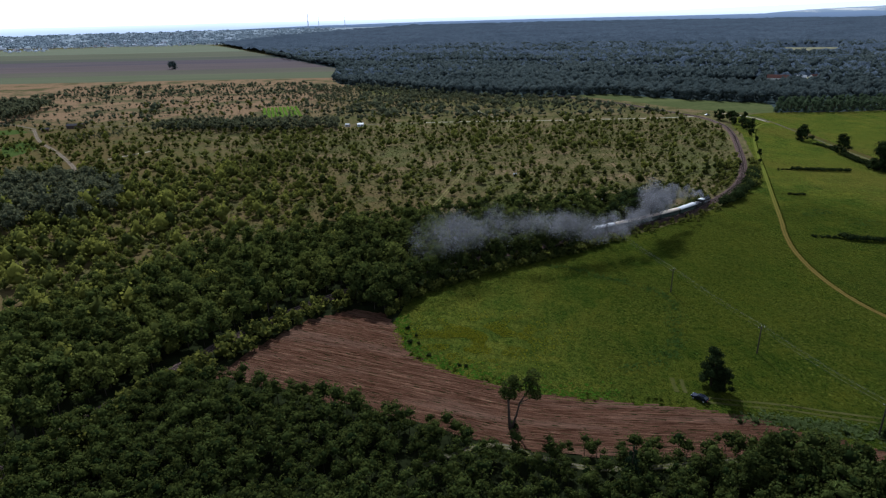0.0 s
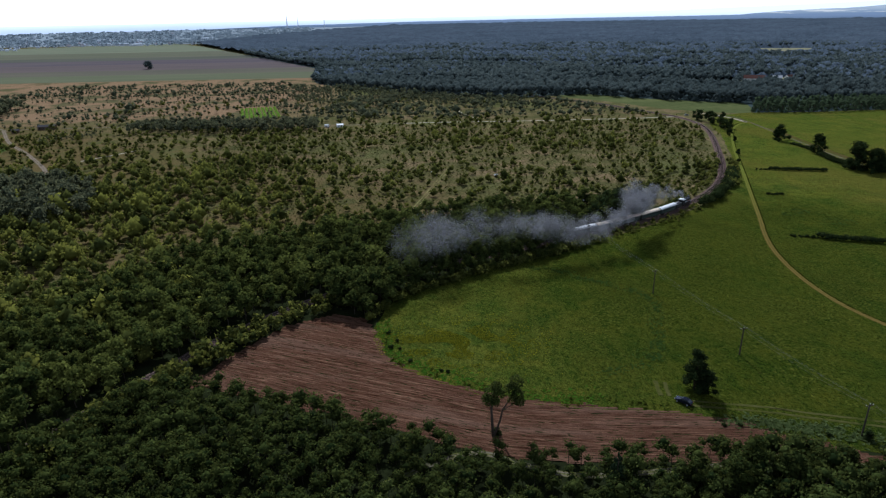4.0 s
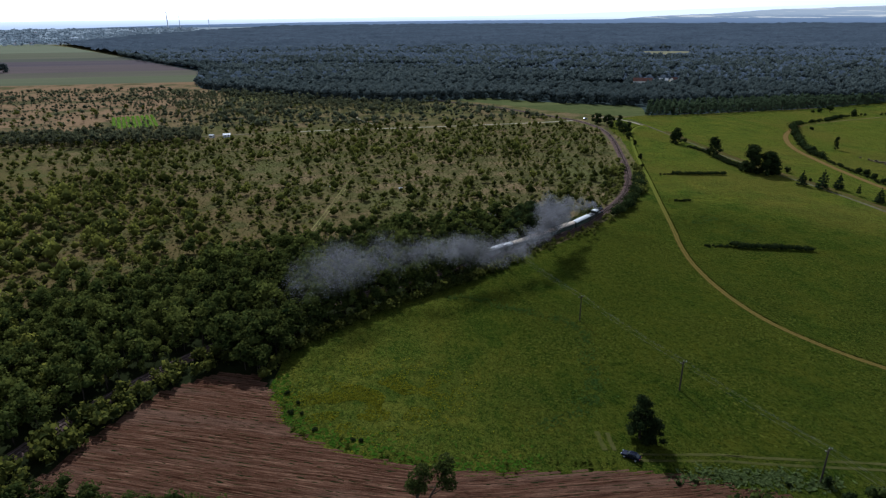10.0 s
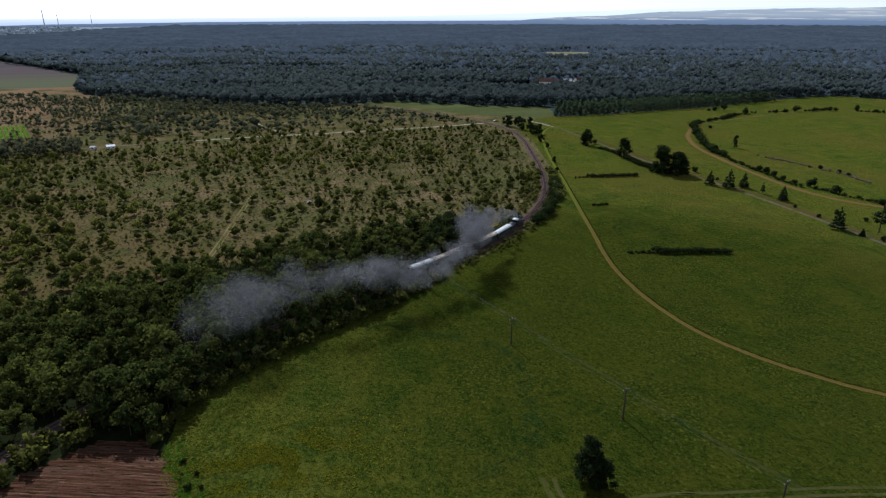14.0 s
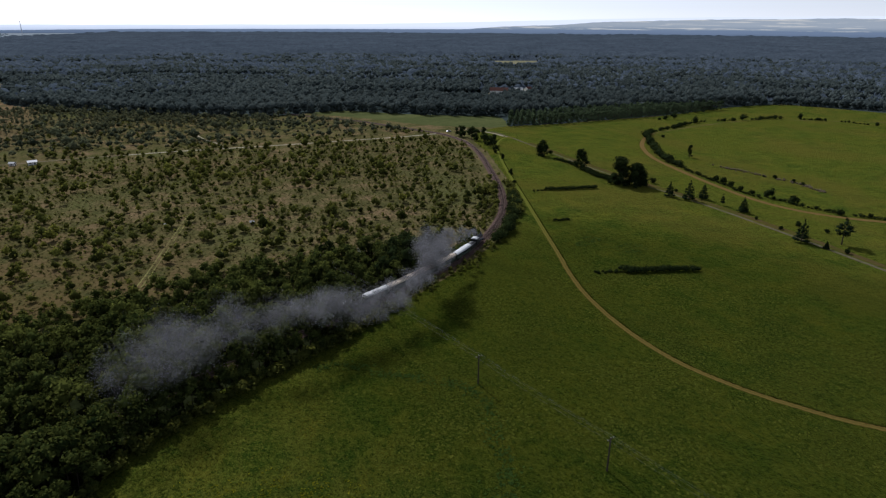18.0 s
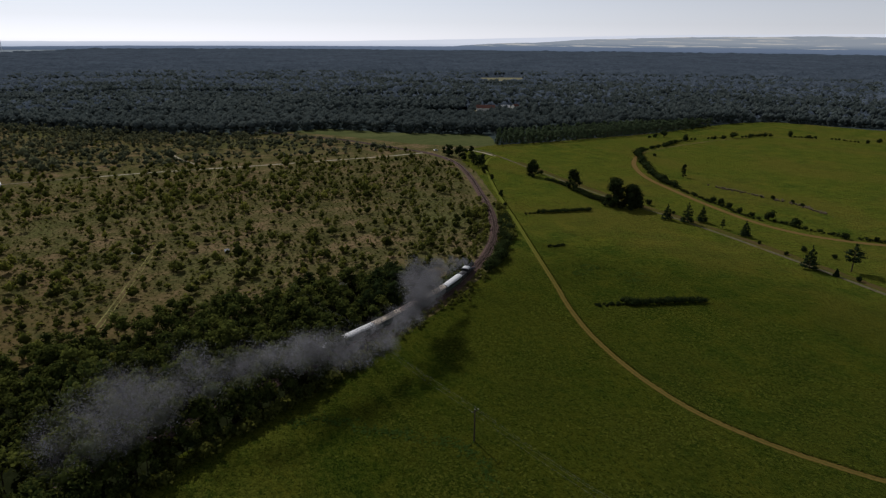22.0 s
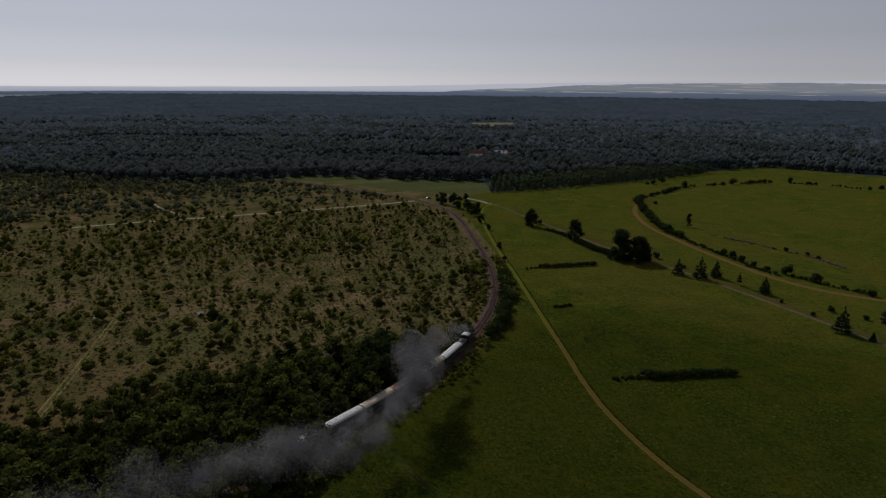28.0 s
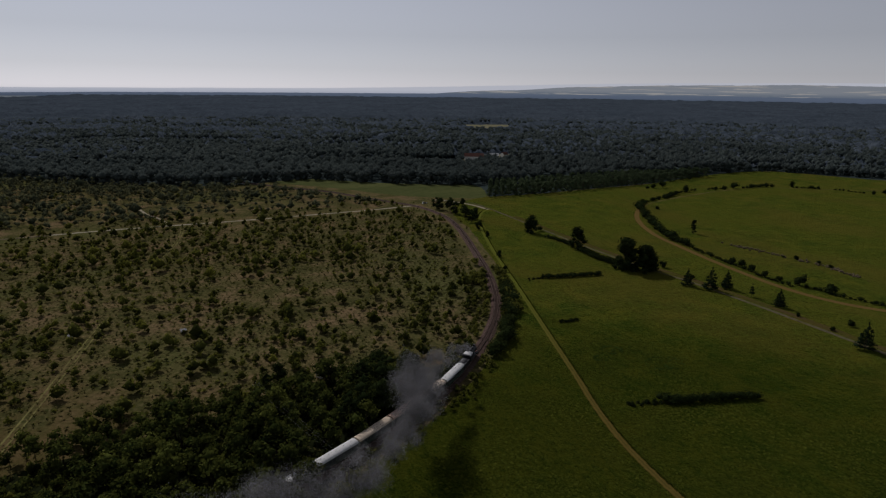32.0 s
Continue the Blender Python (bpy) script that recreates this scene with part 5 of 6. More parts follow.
# ---- the train ----
BLACK = plain("engine_black", (0.018, 0.018, 0.02), 0.45, vary=0.4)
GREENPAINT = plain("coach_green", (0.025, 0.04, 0.028), 0.5, vary=0.3)
ROOF_WHITE = plain("coach_roof_white", (0.58, 0.58, 0.56), 0.6, vary=0.14, scale=0.8)
ROOF_BEIGE = plain("coach_roof_beige", (0.6, 0.5, 0.38), 0.65, vary=0.16, scale=0.8)
ROOF_ROSE = plain("coach_roof_rose", (0.52, 0.38, 0.3), 0.65, vary=0.18, scale=0.8)
GLASS = plain("window_glass", (0.03, 0.035, 0.04), 0.12, vary=0.1)
IRON = plain("bogie_iron", (0.06, 0.05, 0.045), 0.7, 0.3)
STEAM_GREY = plain("cab_roof_grey", (0.5, 0.5, 0.48), 0.5, vary=0.2)
RAIL_S = np.r_[0, np.cumsum(np.linalg.norm(np.diff(RAIL, axis=0), axis=1))]
HEAD = float(RAIL_S[((RAIL - (139, 311)) ** 2).sum(1).argmin()])
TOP = 0.72


def on_rail(s):
    x, y = np.interp(s, RAIL_S, RAIL[:, 0]), np.interp(s, RAIL_S, RAIL[:, 1])
    a, b = [np.array([np.interp(s + e, RAIL_S, RAIL[:, k]) for k in (0, 1)]) for e in (-4, 4)]
    return float(x), float(y), math.degrees(math.atan2(b[1] - a[1], b[0] - a[0]))


def wheel(parent, x, y, r, name="wheel"):
    bm = bmesh.new()
    tube(bm, (x, y - 0.07, r), (x, y + 0.07, r), r, r, 16)
    tube(bm, (x, y - 0.1, r), (x, y + 0.1, r), r * 0.25, r * 0.25, 8)
    return part(name, bm, IRON, parent)


def coach(roof, label):
    """A four-axle coach: body, arched roof, windows, doors, bogies and buffers."""
    root = tagged(new("railway_coach"), label, "railway coach", "coaches of the steam train")
    L, w = 13.2, 1.38
    bm = bmesh.new()
    box(bm, (0, 0, 2.05), (L, 2 * w, 2.15))
    part("body", bevelled(bm, 0.06), GREENPAINT, root)
    bm = bmesh.new()
    arch = [(-w - 0.08, 3.06)] + [(-(w + 0.06) * math.cos(a), 3.1 + 0.72 * math.sin(a)) for a in np.linspace(0.12, math.pi - 0.12, 11)] + [(w + 0.08, 3.06)]
    extrude_profile(bm, arch, L / 2 + 0.12)
    bmesh.ops.rotate(bm, verts=bm.verts, matrix=Matrix.Rotation(math.pi / 2, 3, "Z"))
    top = part("roof", bm, roof, root)
    for k in range(5):
        bm = bmesh.new()
        tube(bm, (-5.2 + 2.6 * k, 0, 3.75), (-5.2 + 2.6 * k, 0, 3.98), 0.16, 0.1, 8)
        part("roof_vent", bm, STEAM_GREY, top)
    bm = bmesh.new()
    box(bm, (0, 0, 0.88), (L - 0.3, 2.0, 0.25))
    part("underframe", bm, IRON, root)
    glass = None
    for side in (-1, 1):
        for k in range(8):
            x = -4.55 + 1.3 * k
            if glass is None:
                bm = bmesh.new()
                box(bm, (0, 0, 0), (0.92, 0.04, 0.8))
                glass = part("window", bevelled(bm, 0.015), GLASS, root)
            else:
                glass = new("window", glass.data)
                glass.parent = root
            glass.location = (x, side * (w + 0.015), 2.4)
        for x in (-5.95, 5.95):
            bm = bmesh.new()
            box(bm, (x, side * (w + 0.01), 2.0), (0.75, 0.05, 1.95))
            part("door", bevelled(bm, 0.015), BLACK, root)
    for x in (-4.4, 4.4):
        bm = bmesh.new()
        box(bm, (x, 0, 0.58), (3.0, 1.9, 0.32))
        bogie = part("bogie", bevelled(bm, 0.05), IRON, root)
        for dx in (-0.95, 0.95):
            for y in (-0.75, 0.75):
                wheel(bogie, x + dx, y, 0.45)
    for x in (-L / 2 - 0.25, L / 2 + 0.25):
        for y in (-0.85, 0.85):
            bm = bmesh.new()
            tube(bm, (x - 0.25, y, 1.05), (x + 0.25, y, 1.05), 0.14, 0.14, 8)
            part("buffer", bm, IRON, root)
    return root


def engine():
    """A steam engine: boiler, smokebox, chimney, domes, cab, running plates and coupled wheels. It faces +x."""
    root = tagged(new("steam_locomotive"), "black steam locomotive with a pale cab roof under smoke", "locomotive")
    bm = bmesh.new()
    tube(bm, (-2.4, 0, 2.55), (3.2, 0, 2.55), 0.88, 0.82, 20)
    part("boiler", bm, BLACK, root)
    bm = bmesh.new()
    tube(bm, (3.2, 0, 2.55), (4.6, 0, 2.55), 0.9, 0.9, 20)
    tube(bm, (4.6, 0, 2.55), (4.72, 0, 2.55), 0.8, 0.6, 20)
    part("smokebox", bm, BLACK, root)
    bm = bmesh.new()
    tube(bm, (3.9, 0, 3.3), (3.9, 0, 4.1), 0.3, 0.34, 14)
    tube(bm, (3.9, 0, 4.1), (3.9, 0, 4.25), 0.42, 0.42, 14)
    part("chimney", bm, BLACK, root)
    for x, r in ((2.0, 0.42), (0.3, 0.48)):
        bm = bmesh.new()
        tube(bm, (x, 0, 3.2), (x, 0, 3.7), r, r * 0.95, 14)
        tube(bm, (x, 0, 3.7), (x, 0, 3.92), r * 0.95, r * 0.4, 14)
        part("dome", bm, BLACK, root)
    bm = bmesh.new()
    box(bm, (-3.6, 0, 2.5), (2.3, 2.8, 2.3))
    cab = part("cab", bevelled(bm, 0.05), BLACK, root)
    bm = bmesh.new()
    arch = [(-1.5, 3.64)] + [(-1.46 * math.cos(a), 3.68 + 0.4 * math.sin(a)) for a in np.linspace(0.1, math.pi - 0.1, 9)] + [(1.5, 3.64)]
    extrude_profile(bm, arch, 1.4)
    bmesh.ops.rotate(bm, verts=bm.verts, matrix=Matrix.Rotation(math.pi / 2, 3, "Z"))
    bmesh.ops.translate(bm, verts=bm.verts, vec=(-3.7, 0, 0))
    part("cab_roof", bm, STEAM_GREY, root, "pale grey cab roof")
    for y in (-1.41, 1.41):
        bm = bmesh.new()
        box(bm, (-3.5, y, 2.9), (0.9, 0.04, 0.7))
        part("cab_window", bm, GLASS, cab)
        bm = bmesh.new()
        box(bm, (1.0, y * 0.82, 1.62), (7.2, 0.6, 0.08))
        part("running_plate", bm, BLACK, root)
        bm = bmesh.new()
        tube(bm, (3.5, y * 0.8, 0.95), (4.7, y * 0.8, 0.95), 0.38, 0.38, 14)
        part("cylinder", bm, BLACK, root)
        bm = bmesh.new()
        box(bm, (1.0, y * 0.68, 0.68), (5.2, 0.06, 0.16))
        part("coupling_rod", bm, STEEL, root)
        for x in (-1.6, 0.1, 1.8):
            wheel(root, x, y * 0.55, 0.68, "driving_wheel")
        for x in (3.6, -3.6):
            wheel(root, x, y * 0.53, 0.42)
    bm = bmesh.new()
    box(bm, (4.95, 0, 1.0), (0.18, 2.7, 0.5))
    part("buffer_beam", bevelled(bm, 0.03), plain("beam_red", (0.3, 0.03, 0.02), 0.5), root, "red buffer beam")
    bm = bmesh.new()
    box(bm, (0, 0, 1.0), (9.2, 1.3, 0.4))
    part("frame", bm, BLACK, root)
    for y in (-0.8, 0.8):
        bm = bmesh.new()
        tube(bm, (5.03, y, 1.75), (5.2, y, 1.75), 0.16, 0.16, 12)
        part("headlamp", bm, GLASS, root)
    return root


def tender():
    root = tagged(new("tender"), "black coal tender behind the locomotive", "tender")
    bm = bmesh.new()
    box(bm, (0, 0, 1.95), (5.6, 2.75, 1.7))
    part("tank", bevelled(bm, 0.08), BLACK, root)
    bm = bmesh.new()
    bmesh.ops.create_icosphere(bm, subdivisions=3, radius=1, matrix=Matrix.Translation((0.6, 0, 2.75)) @ Matrix.Diagonal((1.9, 1.1, 0.5, 1)))
    for v in bm.verts:
        v.co += Vector(rng.normal(size=3) * 0.06)
    part("coal", bm, plain("coal", (0.012, 0.012, 0.013), 0.5, vary=0.5, scale=8), root)
    for x in (-1.8, 1.8):
        bm = bmesh.new()
        box(bm, (x, 0, 0.7), (2.2, 1.9, 0.4))
        bogie = part("bogie", bm, IRON, root)
        for dx in (-0.7, 0.7):
            for y in (-0.75, 0.75):
                wheel(bogie, x + dx, y, 0.45)
    return root


def train():
    s = HEAD - 5.2
    for thing, gap in ((engine(), 8.4), (tender(), 10.3)):
        x, y, a = on_rail(s)
        thing.matrix_basis = pose(x, y, TOP, 0, 0, a)
        s -= gap
    kinds = [coach(ROOF_WHITE, "dark green railway coach with a white arched roof"), coach(ROOF_BEIGE, "dark green railway coach with a beige arched roof"),
             coach(ROOF_ROSE, "dark green railway coach with a rosy beige roof")]
    used = set()
    for k in (0, 1, 2, 1, 0, 0):
        x, y, a = on_rail(s)
        if k in used:
            copy_thing(kinds[k], pose(x, y, TOP, 0, 0, a))
        else:
            kinds[k].matrix_basis = pose(x, y, TOP, 0, 0, a)
            used.add(k)
        s -= 14.0


train()


def smoke():
    """Coal smoke that trails behind the engine and drifts over the line, as a cloud of tiny flakes of soot."""
    n = Nodes("coal_smoke", 1.0)
    n.bsdf.inputs["Specular IOR Level"].default_value = 0.0
    c = n.ramp(n.noise(0.12, n.coords(), 5), [(0.35, (0.17, 0.167, 0.17)), (0.65, (0.28, 0.275, 0.28))])
    n.color(c)
    tr = n.node("ShaderNodeBsdfTranslucent")
    n.link(c, tr.inputs[0])
    m = n.node("ShaderNodeMixShader")
    m.inputs[0].default_value = 0.5
    n.link(n.bsdf.outputs[0], m.inputs[1])
    n.link(tr.outputs[0], m.inputs[2])
    thin = n.node("ShaderNodeBsdfTransparent")
    veil = n.node("ShaderNodeMixShader")
    veil.inputs[0].default_value = 0.55
    n.link(thin.outputs[0], veil.inputs[1])
    n.link(m.outputs[0], veil.inputs[2])
    n.link(veil.outputs[0], n.out.inputs[0])
    # the plume's middle line: x, y, height, half width, and how thick the smoke is there
    line = np.array([(134.5, 306.5, 5.3, 0.5, 9), (132, 304, 7, 1.4, 7), (128.5, 300.7, 9, 2.1, 5), (119.6, 291.8, 12, 3.0, 3.4), (108.7, 280.9, 14.5, 4.4, 2.4), (99.7, 273, 16, 6.0, 1.8),
                     (92, 262.6, 15, 5.6, 1.6), (84.7, 253, 12.5, 5.0, 1.5), (77, 247.5, 12, 5.4, 1.3), (66, 242, 12.5, 6.6, 1.0), (55.8, 241.6, 13.5, 6.6, 0.8), (44.4, 241, 14.5, 6.4, 0.66),
                     (33.5, 239, 15, 6.8, 0.56), (23, 236, 15.5, 7.2, 0.5), (12.4, 231.4, 16, 8.0, 0.42), (2.8, 226, 16, 8.6, 0.34), (-8, 219, 15, 8.6, 0.2)], float)
    along = np.r_[0, np.cumsum(np.linalg.norm(np.diff(line[:, :3], axis=0), axis=1))]
    u = np.sort(rng.uniform(0, along[-1], 210))
    u[:24] = np.linspace(0, 14, 24)
    x, y, high, wide, thick = [np.interp(u, along, line[:, k]) for k in range(5)]
    push = rng.normal(size=(3, len(u))).clip(-1.6, 1.6) * wide
    at = np.stack([x + push[0] * 0.42, y + push[1] * 0.42, np.maximum(high + push[2] * 0.36, 5.0)], 1)
    r = wide * rng.uniform(0.3, 0.75, len(u))
    each = np.clip(105 * thick * rng.uniform(0.4, 1.5, len(u)) * r**2.4, 400, 7000).astype(int)
    pick = np.repeat(np.arange(len(u)), each)
    p = rng.normal(size=(len(pick), 3))
    p *= (rng.uniform(0, 1, (len(pick), 1)) ** 0.45) / np.linalg.norm(p, axis=1, keepdims=True)
    # billows: each puff bulges in its own directions, and the whole plume curls
    lump = np.sin(p[:, 0] * 4 + pick * 1.7) * np.sin(p[:, 1] * 4 + pick * 2.3) * np.sin(p[:, 2] * 4 + pick)
    p = at[pick] + p * (r[pick] * (1 + 0.5 * lump))[:, None] * (1 + 0.1 * rng.normal(size=(len(pick), 1)))
    for scale, much in ((0.16, 1.5), (0.4, 0.7)):
        p = p + much * np.stack([np.sin(p[:, 1] * scale + 1) * np.cos(p[:, 2] * scale * 1.3), np.sin(p[:, 2] * scale + 2) * np.cos(p[:, 0] * scale * 1.2), 0.7 * np.sin(p[:, 0] * scale + 4) * np.cos(p[:, 1] * scale * 1.4)], 1) * np.clip(r[pick] / 3, 0.1, 1)[:, None]
    p[:, 2] = np.maximum(p[:, 2], 4.6)
    a = rng.normal(size=(len(pick), 3))
    a /= np.linalg.norm(a, axis=1, keepdims=True)
    b = np.cross(a, rng.normal(size=a.shape))
    b /= np.linalg.norm(b, axis=1, keepdims=True)
    size = np.interp(r, [0.3, 2, 5], [0.075, 0.095, 0.1])[pick, None] * rng.uniform(0.6, 1.3, (len(pick), 1))
    verts = np.stack([p + a * size, p + b * size, p - (a + b) * size * 0.8], 1).reshape(-1, 3)
    me = array_mesh("smoke_plume", verts, np.arange(len(verts)).reshape(-1, 3))
    tagged(link_mesh("smoke_plume", me, n.mat), "dark grey coal smoke trailing over the train", "smoke", kind="stuff")


smoke()

# ---- power line ----
POLE_WOOD = plain("pole_wood", (0.055, 0.045, 0.037), 0.9, vary=0.35)
PORCELAIN = plain("insulator", (0.5, 0.5, 0.47), 0.3)
WIRE = plain("wire_metal", (0.17, 0.17, 0.165), 0.6, 0.0)
POLES = [(60, 305), (71.5, 255.5), (82, 204), (92, 160), (102.5, 121.5), (113, 82)]


def utility_pole(twin):
    text = "double-legged wooden power pole with crossarm" if twin else "weathered wooden power pole with crossarm and insulators"
    root = tagged(new("power_pole"), text, "power pole", "power line")
    for x in (-0.55, 0.55) if twin else (0,):
        bm = bmesh.new()
        tube(bm, (x * 1.6, 0, -0.3), (x * 0.4, 0, 9.0), 0.21, 0.15, 10)
        part("pole", bm, POLE_WOOD, root)
    bm = bmesh.new()
    box(bm, (0, 0, 8.6), (2.2, 0.14, 0.16))
    arm = part("crossarm", bevelled(bm, 0.02), POLE_WOOD, root)
    for x in (-1.0, 0, 1.0):
        bm = bmesh.new()
        z = 8.68 if x else 9.0
        tube(bm, (x, 0, z), (x, 0, z + 0.12), 0.03, 0.07, 8)
        tube(bm, (x, 0, z + 0.12), (x, 0, z + 0.26), 0.09, 0.05, 8)
        part("insulator", bm, PORCELAIN, arm)
    for x in (-0.6, 0.6):
        bm = bmesh.new()
        tube(bm, (x, 0.09, 8.55), (0, 0.12, 7.8), 0.03, 0.03, 6)
        part("brace", bm, IRON, arm)
    return root


def cable(pts, r):
    """One bent bar of square section through the points."""
    bm = bmesh.new()
    rings = [[bm.verts.new(p + Vector(c)) for c in ((r, 0, 0), (0, 0, r), (-r, 0, 0), (0, 0, -r))] for p in pts]
    for a, b in zip(rings, rings[1:]):
        for k in range(4):
            bm.faces.new((a[k], a[(k + 1) % 4], b[(k + 1) % 4], b[k]))
    bm.faces.new(rings[0])
    bm.faces.new(rings[-1][::-1])
    bmesh.ops.recalc_face_normals(bm, faces=bm.faces[:])
    return bm


TURN = math.degrees(math.atan2(-44, 10)) + 90
single, double = utility_pole(False), utility_pole(True)
for k, (x, y) in enumerate(POLES):
    m = pose(x, y, 0, 0, 0, TURN)
    if k == 1:
        double.matrix_basis = m
    elif k == 0:
        single.matrix_basis = m
    else:
        copy_thing(single, m)
line = tagged(new("overhead_wires"), "three thin sagging power wires", "wires")
side = Vector((math.cos(radians(TURN)), math.sin(radians(TURN)), 0))
for (x0, y0), (x1, y1) in zip(POLES, POLES[1:]):
    for off, z in ((-1.0, 8.95), (0, 9.27), (1.0, 8.95)):
        pts = [Vector((x0 + (x1 - x0) * f, y0 + (y1 - y0) * f, z - 4 * 0.7 * f * (1 - f))) + side * off for f in np.linspace(0, 1, 9)]
        part("wire", cable(pts, 0.013), WIRE, line)


# ---- cars ----
def car(name, label, paint):
    root = tagged(new(name), label, "car")
    bm = bmesh.new()
    extrude_profile(bm, [(-2.15, 0.35), (2.1, 0.35), (2.2, 0.6), (2.1, 0.82), (1.1, 0.95), (-1.95, 1.0), (-2.2, 0.85), (-2.22, 0.5)], 0.86)
    part("body", bevelled(bm, 0.07, 2), paint, root)
    bm = bmesh.new()
    extrude_profile(bm, [(1.05, 0.93), (0.45, 1.4), (-1.2, 1.44), (-1.9, 1.0)], 0.74)
    part("cabin", bevelled(bm, 0.08, 2), GLASS, root, "dark glazed cabin")
    bm = bmesh.new()
    extrude_profile(bm, [(0.42, 1.41), (0.3, 1.47), (-1.1, 1.5), (-1.22, 1.44)], 0.7)
    part("roof", bevelled(bm, 0.02), paint, root)
    for x in (-1.35, 1.35):
        for y in (-0.8, 0.8):
            bm = bmesh.new()
            tube(bm, (x, y - 0.1, 0.32), (x, y + 0.1, 0.32), 0.32, 0.32, 16)
            tyre = part("wheel", bm, plain("tyre", (0.02, 0.02, 0.02), 0.8), root)
            bm = bmesh.new()
            tube(bm, (x, y - 0.11, 0.32), (x, y + 0.11, 0.32), 0.2, 0.2, 12)
            part("rim", bm, STEAM_GREY, tyre)
    for y in (-0.62, 0.62):
        bm = bmesh.new()
        box(bm, (2.14, y, 0.7), (0.1, 0.34, 0.14))
        part("headlight", bevelled(bm, 0.02), plain("lamp_glass", (0.7, 0.72, 0.75), 0.15), root)
        bm = bmesh.new()
        box(bm, (-2.18, y, 0.78), (0.08, 0.26, 0.18))
        part("tail_light", bevelled(bm, 0.02), plain("tail_red", (0.3, 0.02, 0.02), 0.3), root)
    return root


car("parked_car", "dark blue hatchback parked in the shade of a tree", plain("car_blue", (0.008, 0.01, 0.02), 0.2, 0.2, 0.1)).matrix_basis = pose(66.2, 137.4, 0.07, 0, 0, 132)
car("distant_car", "grey car waiting near the level crossing", plain("car_silver", (0.2, 0.2, 0.21), 0.3, 0.4, 0.1)).matrix_basis = pose(255, 596.5, 0.1, 0, 0, 8)


# ---- small buildings ----
WALL_WHITE = plain("limewash", (0.68, 0.67, 0.63), 0.85, vary=0.15)
ROOF_TILE = plain("roof_tile", (0.14, 0.072, 0.055), 0.85, vary=0.35)
ROOF_PALE = plain("roof_sheet", (0.46, 0.46, 0.45), 0.5, vary=0.15)
ROOF_DARK = plain("roof_dark", (0.07, 0.065, 0.065), 0.7, vary=0.3)
TIMBER = plain("timber", (0.09, 0.065, 0.045), 0.85, vary=0.35)


def house(name, label, w, d, h, rise, wall, roof, category="house", openings=2):
    root = tagged(new(name), label, category)
    bm = bmesh.new()
    extrude_profile(bm, [(-d / 2, -0.2), (d / 2, -0.2), (d / 2, h), (0, h + rise * 0.96), (-d / 2, h)], w / 2)
    bmesh.ops.rotate(bm, verts=bm.verts, matrix=Matrix.Rotation(math.pi / 2, 3, "Z"))
    part("wall", bm, wall, root)
    e = 0.35
    slope = rise / (d / 2)
    bm = bmesh.new()
    extrude_profile(bm, [(-d / 2 - e, h - e * slope), (0, h + rise), (d / 2 + e, h - e * slope), (d / 2 + e, h - e * slope + 0.15), (0, h + rise + 0.16), (-d / 2 - e, h - e * slope + 0.15)], w / 2 + e)
    bmesh.ops.rotate(bm, verts=bm.verts, matrix=Matrix.Rotation(math.pi / 2, 3, "Z"))
    part("roof", bm, roof, root)
    for k in range(openings):
        bm = bmesh.new()
        box(bm, (-w / 2 + (k + 0.5) * w / openings, -d / 2 - 0.02, h * 0.55), (0.9, 0.08, 1.0))
        part("window", bm, GLASS, root)
    bm = bmesh.new()
    box(bm, (w / 2 + 0.02, 0, 1.0), (0.08, 0.9, 2.0))
    part("door", bm, TIMBER, root)
    return root


house("heath_house", "small white farmhouse with pale sheet roof on the heath", 5.5, 3.8, 2.0, 0.9, WALL_WHITE, ROOF_PALE).matrix_basis = pose(-74, 580, 0, 0, 0, 12)
house("heath_shed", "white outbuilding with pale sheet roof", 3.6, 2.6, 1.8, 0.7, WALL_WHITE, ROOF_PALE, "shed", 1).matrix_basis = pose(-86, 581, 0, 0, 0, -20)
house("barn", "long dark shed beside a sandy lane", 15, 6, 3.0, 1.3, TIMBER, ROOF_DARK, "barn", 4).matrix_basis = pose(-352, 606, 0, 0, 0, 4)
house("barn_annex", "small grey shed beside a barn", 6, 4, 2.4, 1.0, TIMBER, ROOF_DARK, "shed", 1).matrix_basis = pose(-372, 590, 0, 0, 0, 20)
house("garden_shed", "little white shed half hidden by bushes", 3.2, 2.4, 1.9, 0.7, WALL_WHITE, ROOF_PALE, "shed", 1).matrix_basis = pose(84, 319, 0, 0, 0, 35)
house("hut", "tiny white hut among the scrub", 1.6, 1.3, 1.2, 0.4, WALL_WHITE, ROOF_PALE, "hut", 1).matrix_basis = pose(46, 380, 0, 0, 0, 10)
house("hut", "tiny white hut among the scrub", 1.5, 1.2, 1.2, 0.4, WALL_WHITE, ROOF_PALE, "hut", 1).matrix_basis = pose(7, 392, 0, 0, 0, -15)
house("lane_house", "low white house at the edge of the copse", 8, 5, 2.5, 1.5, WALL_WHITE, ROOF_PALE).matrix_basis = pose(-268, 392, 0, 0, 0, 30)


house("forest_lodge", "long forest barn with a red tiled roof", 26, 9, 4.5, 4.0, WALL_WHITE, ROOF_TILE, "barn").matrix_basis = pose(462, 872, 0.3, 0, 0, -28)
house("forest_house", "white house in a forest clearing", 12, 8, 4.5, 3.2, WALL_WHITE, ROOF_PALE).matrix_basis = pose(492, 868, 0.3, 0, 0, -28)
house("forest_house", "white house in a forest clearing", 10, 7, 4.2, 3.0, WALL_WHITE, ROOF_TILE).matrix_basis = pose(516, 880, 0.3, 0, 0, 20)


